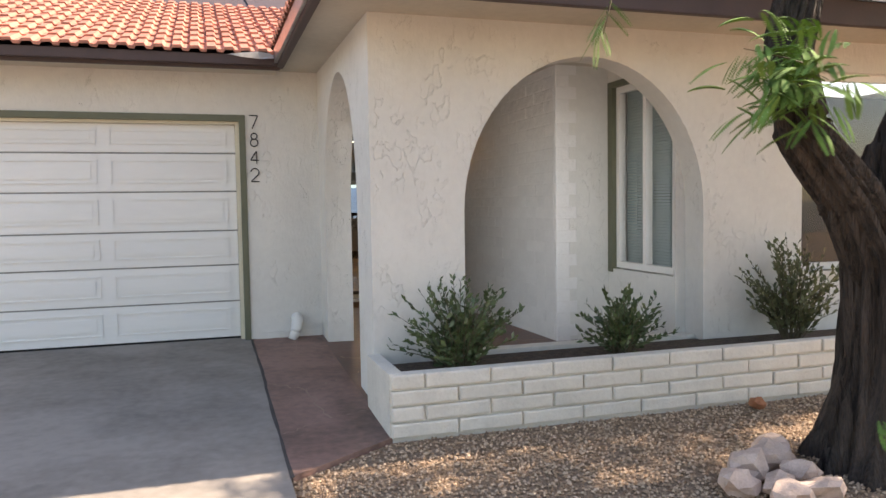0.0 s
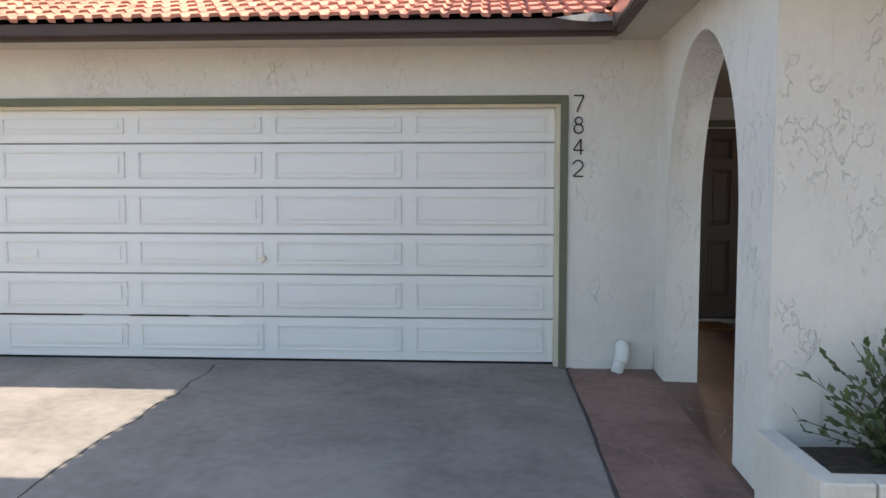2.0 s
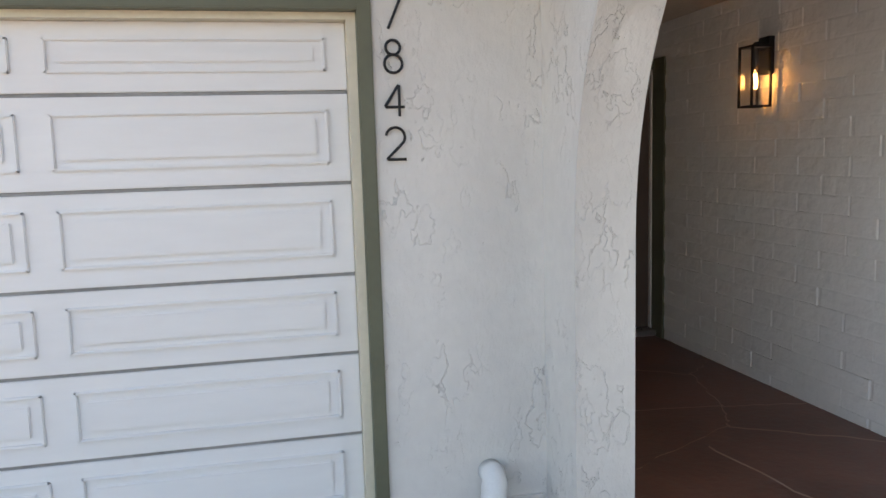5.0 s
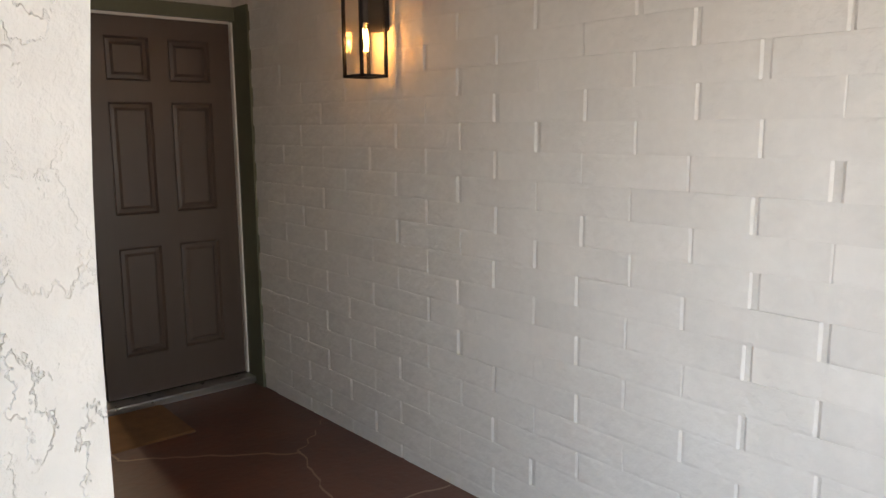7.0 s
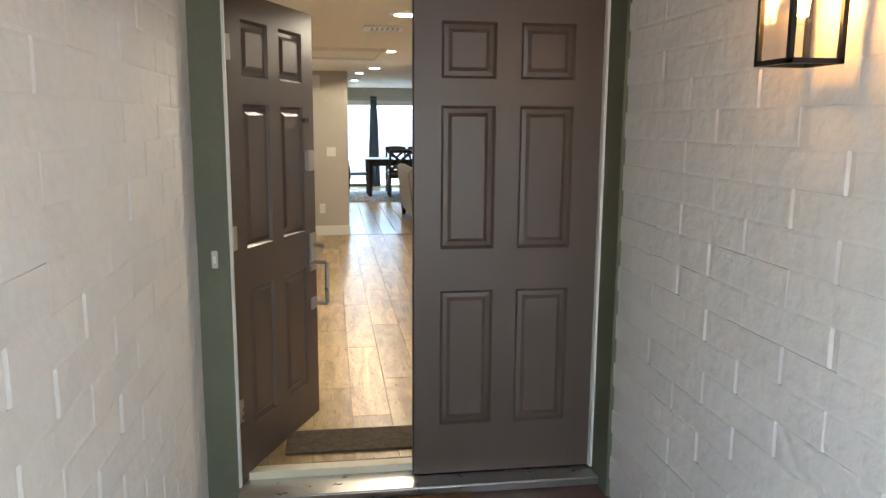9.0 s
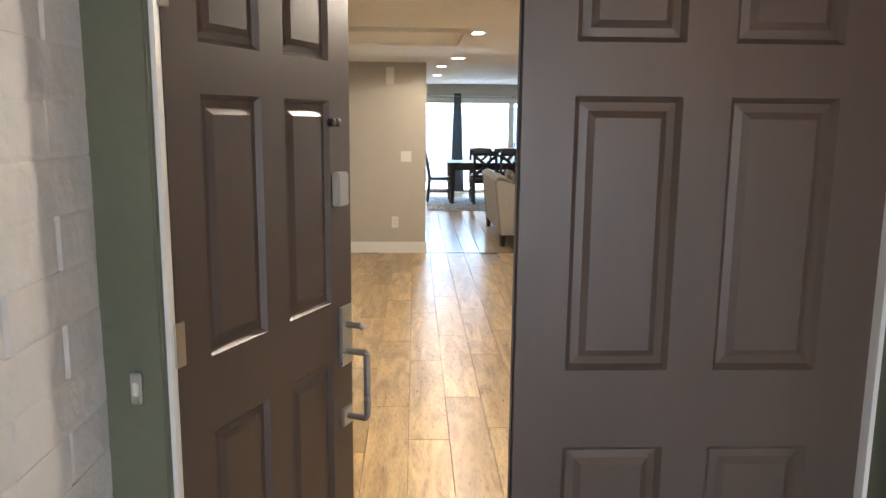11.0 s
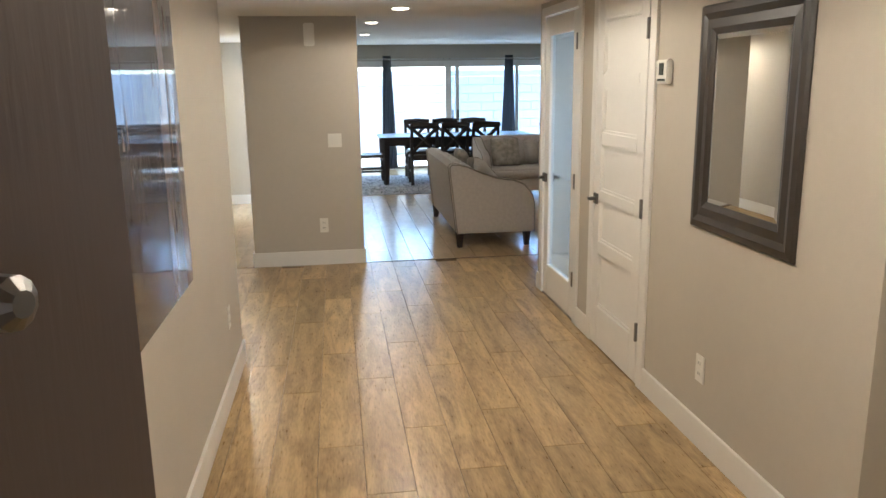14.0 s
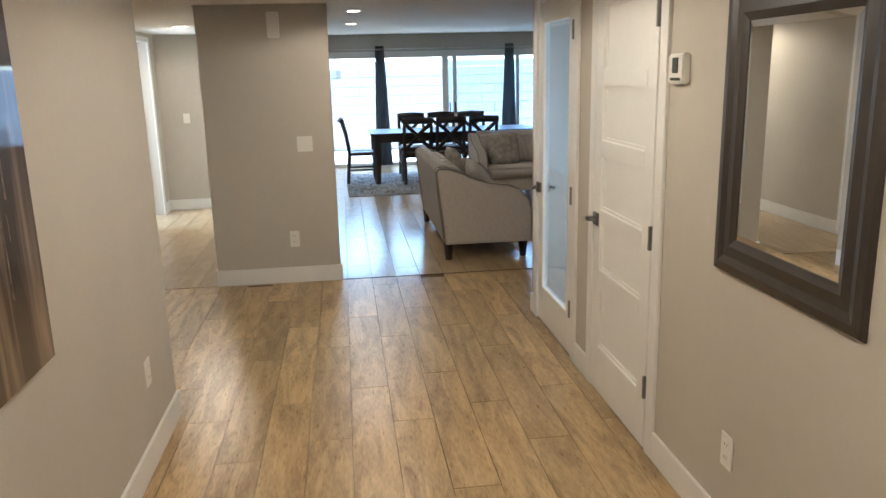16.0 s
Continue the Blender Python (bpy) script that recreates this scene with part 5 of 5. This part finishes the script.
shrub("shrub", 4.40, 4.98, 0.64, 0.52, 0.70, 80, 3, mat("dry_shrub_green", (0.14, 0.155, 0.07), 0.6, var=0.35, scale=14))

tree = thing("tree", "forked rough-barked shade tree with feathery green leaves", "tree")
TX, TYY = 3.60, 3.50
g0 = gz(TYY)
bm = bmesh.new()


def dense(pts, rad, n=10):
    """More rings along a bent limb."""
    P, R_ = [], []
    for (a, ra), (b, rb) in zip(zip(pts, rad), zip(pts[1:], rad[1:])):
        for k in range(n):
            t = k / n
            P.append(Vector(a).lerp(Vector(b), t))
            R_.append(ra + (rb - ra) * t)
    return P + [Vector(pts[-1])], R_ + [rad[-1]]


def limb(pts, rad, seg=72, rough=0.42):
    P, R_ = dense(pts, rad)
    tube(bm, P, R_, seg, rough, 9.0)


limb([(TX + 0.04, TYY, g0 - 0.1), (TX + 0.04, TYY, g0 + 0.12), (TX + 0.05, TYY, g0 + 0.5), (TX + 0.05, TYY, 1.2), (TX + 0.04, TYY, 1.62), (TX + 0.05, TYY, 1.95)], [0.36, 0.26, 0.20, 0.19, 0.19, 0.10])
limb([(TX + 0.02, TYY, 1.25), (TX - 0.22, TYY - 0.02, 1.68), (TX - 0.54, TYY - 0.03, 2.02), (TX - 0.62, TYY - 0.03, 2.38), (TX - 0.50, TYY, 2.75), (TX - 0.3, TYY, 3.5)], [0.15, 0.13, 0.112, 0.098, 0.09, 0.06])
limb([(TX + 0.06, TYY, 1.35), (TX + 0.20, TYY + 0.02, 1.85), (TX + 0.42, TYY, 2.35), (TX + 0.7, TYY - 0.1, 3.1), (TX + 1.3, TYY - 0.2, 3.9)], [0.17, 0.16, 0.14, 0.10, 0.06])
part("trunk", bm, BARK, tree, "dark furrowed bark", smooth=True)
rs = random.Random(11)
twig, crown = bmesh.new(), bmesh.new()
for k in range(46):
    b = Vector((rs.uniform(4.7, 8.0), rs.uniform(2.6, 4.75), rs.uniform(3.3, 4.3)))
    tube(twig, [Vector((TX + 0.3, TYY - 0.05, 3.0)), Vector((TX + 0.3, TYY, 3.0)).lerp(b, 0.5) + Vector((0, 0, 0.15)), b], [0.02, 0.014, 0.006], 4)
    for j in range(17):
        p = b + Vector((rs.gauss(0, 0.19), rs.gauss(0, 0.19), rs.gauss(0, 0.12)))
        frond(crown, p, (rs.uniform(-1, 1), rs.uniform(-1, 1), rs.uniform(-0.4, 0.3)), 0.22 + 0.14 * rs.random(), 0.6, 8, 0.06)
# low sprays that hang by the left limb, and two thin hanging twigs
for k in range(120):
    c = Vector((TX - 0.80 + rs.gauss(0, 0.13), TYY - 0.24 + rs.gauss(0, 0.07), 2.22 + rs.gauss(0, 0.11)))
    frond(crown, c, (rs.uniform(-1.2, 0.6), rs.uniform(-0.8, 0.5), rs.uniform(-0.5, 0.5)), 0.15 + 0.09 * rs.random(), 0.9, 18, 0.028)
tube(twig, [(TX - 0.5, TYY - 0.2, 2.25), (TX - 0.8, TYY - 0.24, 2.30), (TX - 1.05, TYY - 0.25, 2.33)], [0.006, 0.004, 0.002], 4)
for k in range(9):
    frond(crown, (TX - 0.75 - 0.04 * k, TYY - 0.24, 2.30), (rs.uniform(-0.8, 0.2), rs.uniform(-0.4, 0.4), -0.6), 0.15, 0.6, 12, 0.02)
tube(twig, [(TX - 1.45, TYY - 0.2, 3.1), (TX - 1.65, TYY - 0.22, 2.62), (TX - 1.72, TYY - 0.22, 2.36)], [0.006, 0.004, 0.002], 4)
for k in range(8):
    frond(crown, (TX - 1.69 - 0.008 * k, TYY - 0.22, 2.50 - 0.02 * k), (rs.uniform(-1, 1), rs.uniform(-0.5, 0.5), -0.7), 0.14, 0.6, 12, 0.02)
for k in range(14):
    frond(crown, (TX - 1.45 + 0.06 * k, TYY - 0.2, 2.72 + 0.02 * rs.random()), (rs.uniform(-1, 1), rs.uniform(-0.5, 0.5), -0.6), 0.16, 0.6, 12, 0.022)
for k in range(6):
    frond(crown, (TX - 0.28, TYY - 0.28, g0 + 0.22 + 0.02 * k), (rs.uniform(-0.7, 0.5), -0.6, rs.uniform(-0.4, 0.4)), 0.13, 0.6, 12, 0.022)
part("twigs", twig, STEM, tree)["kind"] = "stuff"
part("crown", crown, LEAF, tree, "feathery green leaflets")


def far_tree(x, y, s, seed):
    rs = random.Random(seed)
    ob = thing("street_tree", "leafy green tree across the street", "tree", group="street trees")
    b = bmesh.new()
    tube(b, [(x, y, -0.2), (x + 0.1, y, 1.6 * s), (x, y + 0.1, 3.0 * s)], [0.22 * s, 0.16 * s, 0.08 * s], 10)
    for k in range(5):
        a = k * 1.26
        tube(b, [(x, y, 1.6 * s), (x + 0.9 * s * math.cos(a), y + 0.9 * s * math.sin(a), 3.2 * s)], [0.09 * s, 0.03 * s], 6)
    part("trunk", b, BARK, ob)
    b = bmesh.new()
    for k in range(70):
        c = Vector((x + rs.gauss(0, 1.0 * s), y + rs.gauss(0, 1.0 * s), 3.6 * s + rs.gauss(0, 0.75 * s)))
        for j in range(40):
            p = c + Vector((rs.gauss(0, 0.25), rs.gauss(0, 0.25), rs.gauss(0, 0.2))) * s
            u = Vector((rs.uniform(-1, 1), rs.uniform(-1, 1), rs.uniform(-1, 1))) * 0.11 * s
            v = Vector((rs.uniform(-1, 1), rs.uniform(-1, 1), rs.uniform(-1, 1))) * 0.07 * s
            b.faces.new([b.verts.new(q) for q in (p - u, p + v, p + u, p - v)])
    part("crown", b, LEAF, ob)


far_tree(8.5, -7, 1.5, 5)
far_tree(12.5, -11, 1.7, 6)
far_tree(2, -16, 1.5, 7)
structure("street_wall", boxes((-30, 40, -24.2, -24, -0.2, 1.6)), PLANTW, "pale garden wall across the street")

# pale boulders round the tree's foot
for k, (x, y, r) in enumerate(((2.68, 3.42, 0.085), (2.84, 3.56, 0.095), (2.86, 3.36, 0.075), (3.02, 3.62, 0.10), (3.04, 3.42, 0.075), (2.80, 3.22, 0.075), (2.98, 3.24, 0.08), (3.16, 3.74, 0.09))):
    bm = bmesh.new()
    bmesh.ops.create_icosphere(bm, subdivisions=2, radius=1)
    for v in bm.verts:
        n_ = noise.noise(v.co * 1.1 + Vector((k * 5.1, 0, 0))) * 0.55 + noise.noise(v.co * 2.6 + Vector((k, 2, 0))) * 0.28
        v.co *= 1 + n_
        v.co = Vector((x + v.co.x * r * 1.25, y + v.co.y * r, gz(y) + r * 0.45 + v.co.z * r * 0.8))
    thing("boulder", "pale pink quartz boulder beside the tree", "rock", bm, ROCK, group="boulders round the tree")
bm = bmesh.new()
bmesh.ops.create_icosphere(bm, subdivisions=2, radius=1)
for v in bm.verts:
    v.co *= 1 + 0.4 * noise.noise(v.co * 1.4)
    v.co = Vector((3.66 + v.co.x * 0.055, 4.46 + v.co.y * 0.05, gz(4.46) + 0.02 + v.co.z * 0.04))
thing("red_stone", "small reddish stone on the gravel", "rock", bm, mat("red_rock", (0.34, 0.14, 0.07), 0.9, var=0.2, scale=20))

# gravel: uncounted small stones over the bed
rng = np.random.default_rng(3)
n = 30000
gx, gy = rng.uniform(0.62, 5.6, n), rng.uniform(2.2, 4.62, n)
keep = (gy < 4.59) & ~((gx < 1.30) & (gy > 4.20 + (gx - 0.667) * 0.63)) & (gx > 0.67)
gx, gy = gx[keep], gy[keep]
n = len(gx)
gr = rng.uniform(0.006, 0.0125, n)
corner = np.array([(1, 0, 0), (0, 1, 0), (-1, 0, 0), (0, -1, 0), (0, 0, 0.8), (0, 0, -0.6)])
V = np.repeat(corner[None], n, 0) * rng.uniform(0.6, 1.35, (n, 6, 1)) * gr[:, None, None]
ang = rng.uniform(0, 6.28, n)
ca, sa = np.cos(ang)[:, None], np.sin(ang)[:, None]
VX, VY = V[..., 0] * ca - V[..., 1] * sa, V[..., 0] * sa + V[..., 1] * ca
zb = 0.485 - 0.0475 * (7.46 - gy) - 0.026 + gr * 0.4
verts = np.stack([VX + gx[:, None], VY + gy[:, None], V[..., 2] + zb[:, None]], -1).reshape(-1, 3)
tri = np.array([(0, 1, 4), (1, 2, 4), (2, 3, 4), (3, 0, 4), (1, 0, 5), (2, 1, 5), (3, 2, 5), (0, 3, 5)])
faces = (tri[None] + 6 * np.arange(n)[:, None, None]).reshape(-1, 3)
me = bpy.data.meshes.new("gravel")
me.from_pydata(verts.tolist(), [], faces.tolist())
gm = bpy.data.materials.new("gravel_stone")
gm.use_nodes = True
geo, rp = gm.node_tree.nodes.new("ShaderNodeNewGeometry"), gm.node_tree.nodes.new("ShaderNodeValToRGB")
rp.color_ramp.elements[0].color, rp.color_ramp.elements[1].color = (0.20, 0.125, 0.08, 1), (0.62, 0.47, 0.34, 1)
rp.color_ramp.elements.new(0.5).color = (0.42, 0.29, 0.19, 1)
gm.node_tree.links.new(geo.outputs["Random Per Island"], rp.inputs["Fac"])
gm.node_tree.links.new(rp.outputs["Color"], gm.node_tree.nodes["Principled BSDF"].inputs["Base Color"])
gm.node_tree.nodes["Principled BSDF"].inputs["Roughness"].default_value = 0.9
me.materials.append(gm)
tagged(new("gravel", me), "tan crushed gravel over the front bed", "gravel", kind="stuff")

# ---- pieces: tiles, blocks, planks ----
def tile_mesh():
    """One clay tile with a flat pan and a raised roll, and a thick front edge; x across, y up the slope."""
    bm = bmesh.new()
    prof = [(-0.135, 0.0), (-0.125, 0.026), (-0.06, 0.03), (-0.045, 0.006), (0.0, 0.004), (0.01, 0.026), (0.075, 0.03), (0.09, 0.006), (0.135, 0.004)]
    f = [bm.verts.new((x, 0, z + 0.02)) for x, z in prof]
    b = [bm.verts.new((x, 0.40, z)) for x, z in prof]
    u = [bm.verts.new((x, 0.0, z - 0.004)) for x, z in prof]
    for i in range(len(prof) - 1):
        bm.faces.new((f[i], f[i + 1], b[i + 1], b[i]))
        bm.faces.new((u[i], u[i + 1], f[i + 1], f[i]))
    return mesh_of("tile", bm, TILE)


TM = tile_mesh()
rs = random.Random(21)
pitch = math.degrees(math.atan(SL))
for r in range(11):
    y = 6.90 + r * 0.315
    for k in range(-8, 20):
        x = 0.74 - k * 0.268
        if x > 0.78 + 0.9 * (y - 6.9):
            continue
        part("tile", TM, None, roof, m=pose(x + rs.uniform(-0.004, 0.004), y + rs.uniform(-0.006, 0.006), 2.92 + SL * (y - 6.90) + 0.012, pitch, 0, rs.uniform(-0.8, 0.8)))
for r in range(3):
    for k in range(24):
        x, y = 1.1 + k * 0.268, 4.44 + r * 0.32
        part("tile", TM, None, roof2, m=pose(x, y, 2.985 + SL * (y - 4.44), pitch, 0, rs.uniform(-0.6, 0.6)))
for k in range(9):
    part("tile", TM, None, roof2, m=pose(0.86, 4.62 + k * 0.268, 2.985, pitch, 0, -90 + rs.uniform(-0.8, 0.8)))


def block_mesh(l, h, d, name="block", material=BLOCKW, head=0.005, bed=0.0012, lump=0.0014, seed=0):
    """A slumped block that faces -y, centred: head joints dip more than the paint-filled bed joints."""
    bm = bmesh.new()
    xs = [-l / 2, -l / 2 + 0.008, -l / 6, l / 6, l / 2 - 0.008, l / 2]
    zs = [-h / 2, -h / 2 + 0.010, h / 2 - 0.010, h / 2]
    g = []
    for a, x in enumerate(xs):
        row = []
        for c, z in enumerate(zs):
            y = (head if a in (0, 5) else 0) + (bed if c in (0, 3) else 0)
            y += lump * noise.noise(Vector((x * 9 + seed * 7.3, z * 16, seed * 3.1)))
            row.append(bm.verts.new((x, y, z)))
        g.append(row)
    for a in range(5):
        for c in range(3):
            bm.faces.new((g[a][c], g[a + 1][c], g[a + 1][c + 1], g[a][c + 1]))
    edge = [g[a][0] for a in range(6)] + [g[5][c] for c in (1, 2, 3)] + [g[a][3] for a in (4, 3, 2, 1, 0)] + [g[0][c] for c in (2, 1)]
    back = [bm.verts.new((v.co.x, d, v.co.z)) for v in edge]
    n = len(edge)
    for k in range(n):
        bm.faces.new((edge[k], edge[(k + 1) % n], back[(k + 1) % n], back[k]))
    return mesh_of(name, bm, material)


BL, BH = 0.405, 0.1035
bm_full, bm_half = [block_mesh(BL - 0.003, BH, 0.03, seed=k) for k in range(7)], [block_mesh(BL / 2 - 0.003, BH, 0.03, seed=k + 20) for k in range(4)]
inner_w, inner_e = bpy.data.objects["wall_garage_inner"], bpy.data.objects["wall_porch_inner"]


def block_wall(parent, face_x, y0, y1, z0, turn, phase):
    sg = 1 if turn > 0 else -1
    for r in range(24):
        z = z0 + (r + 0.5) * BH
        if z + BH / 2 > 2.90:
            break
        y = y0 + (phase if r % 2 else phase - BL / 2)
        while y < y1 + BL / 2:
            lo, hi = max(y - BL / 2, y0), min(y + BL / 2, y1)
            if hi - lo > BL * 0.75:
                me_, yc = rs.choice(bm_full), y
            elif hi - lo > BL * 0.4:
                me_, yc = rs.choice(bm_half), (lo + BL / 4 if lo > y - BL / 2 + 0.01 or lo == y0 else hi - BL / 4)
                if hi == y1:
                    yc = lo + BL / 4
            else:
                y += BL
                continue
            part("block", me_, None, parent, m=pose(face_x + rs.uniform(-0.0008, 0.0008), yc + rs.uniform(-0.012, 0.012), z + rs.uniform(-0.001, 0.001), rs.uniform(-0.35, 0.35), rs.uniform(-0.3, 0.3), turn + rs.uniform(-0.15, 0.15)))
            y += BL


block_wall(inner_e, 3.194, 6.46, 10.03, 0.40, -90, 0.20)
ret = bpy.data.objects["wall_porch_return"]
for r in range(24):
    w = 0.20 if r % 2 else 0.13
    part("block", block_mesh(w, BH - 0.002, 0.02, seed=50 + r, lump=0.002), None, ret, m=pose(3.196 + w / 2, 6.428, 0.40 + (r + 0.5) * BH))
block_wall(inner_w, 1.500, 7.70, 10.19, 0.40, 90, 0.10)
for r in range(4):
    bmh = block_mesh(BL / 2 - 0.012, 0.083, 0.05, "block", PLANTW, 0.006, 0.005, 0.003, r)
    bmp = block_mesh(BL - 0.012, 0.083, 0.05, "block", PLANTW, 0.006, 0.005, 0.003, r + 5)
    for k in range(11):
        x = 1.258 + BL * (k + (0.5 if r % 2 else 0.0))
        if k == 0 and r % 2 == 0:
            part("block", bmh, None, planter, m=pose(1.258 + BL / 4, 4.575, 0.67 - 0.094 * r))
            continue
        part("block", bmp, None, planter, m=pose(x, 4.575 + rs.uniform(-0.004, 0.004), 0.69 - 0.094 * r - 0.02, rs.uniform(-1, 1), rs.uniform(-0.5, 0.5), rs.uniform(-0.6, 0.6)))

yb = block_mesh(0.60, 0.19, 0.03, "block", YARDW, 0.007, 0.007, 0.001)
for r in range(9):
    for k in range(14):
        part("block", yb, None, yard_wall, m=pose(0.0 + 0.61 * (k + 0.5 * (r % 2)), 28.5, 0.55 + 0.2 * r))


def plank_mesh(l, material):
    bm = bmesh.new()
    w, c = 0.1985, 0.0014
    o = [(-w / 2, -l / 2), (w / 2, -l / 2), (w / 2, l / 2), (-w / 2, l / 2)]
    i_ = [(-w / 2 + c, -l / 2 + c), (w / 2 - c, -l / 2 + c), (w / 2 - c, l / 2 - c), (-w / 2 + c, l / 2 - c)]
    A = [[bm.verts.new((x, y, z)) for x, y in q] for q, z in ((o, -0.012), (o, -0.002), (i_, 0.0))]
    for a, b in zip(A, A[1:]):
        for k in range(4):
            bm.faces.new((a[k], a[(k + 1) % 4], b[(k + 1) % 4], b[k]))
    bm.faces.new(A[-1])
    return mesh_of("plank", bm, material)


floor = structure("floor_hall", boxes((-0.05, 4.75, 10.34, 17.35, 0.3, F - 0.013)), GAPM, "honey maple plank floor of the hall", "floor")
PL = {}
for i in range(24):
    x = 0.02 + i * 0.2
    y = 10.36
    first = 0.25 + (i * 0.57) % 1.0
    while y < 17.33:
        l = min(first if y == 10.36 else 1.22, 17.34 - y)
        if l < 0.1:
            break
        key = round(l, 2)
        if key not in PL:
            PL[key] = plank_mesh(key - 0.002, PLANK)
        if not (x < 1.2 and y + l < 14.8) and not (x > 3.75 and 12.5 < y < 14.9):
            part("plank", PL[key], None, floor, m=pose(x, y + l / 2, F))
        y += l
floor2 = structure("floor_living", boxes((-0.05, 7.6, 17.36, 24.99, 0.3, F - 0.013)), GAPM, "pale plank floor of the living room and corridor", "floor")
PL2 = {}
for i in range(32):
    x = 0.02 + i * 0.2
    y = 17.36
    first = 0.25 + (i * 0.43) % 1.0
    while y < 24.97:
        l = min(first if y == 17.36 else 1.22, 24.98 - y)
        if l < 0.1:
            break
        key = round(l, 2)
        if key not in PL2:
            PL2[key] = plank_mesh(key - 0.0012, PLANK2)
        part("plank", PL2[key], None, floor2, m=pose(x, y + l / 2, F))
        y += l
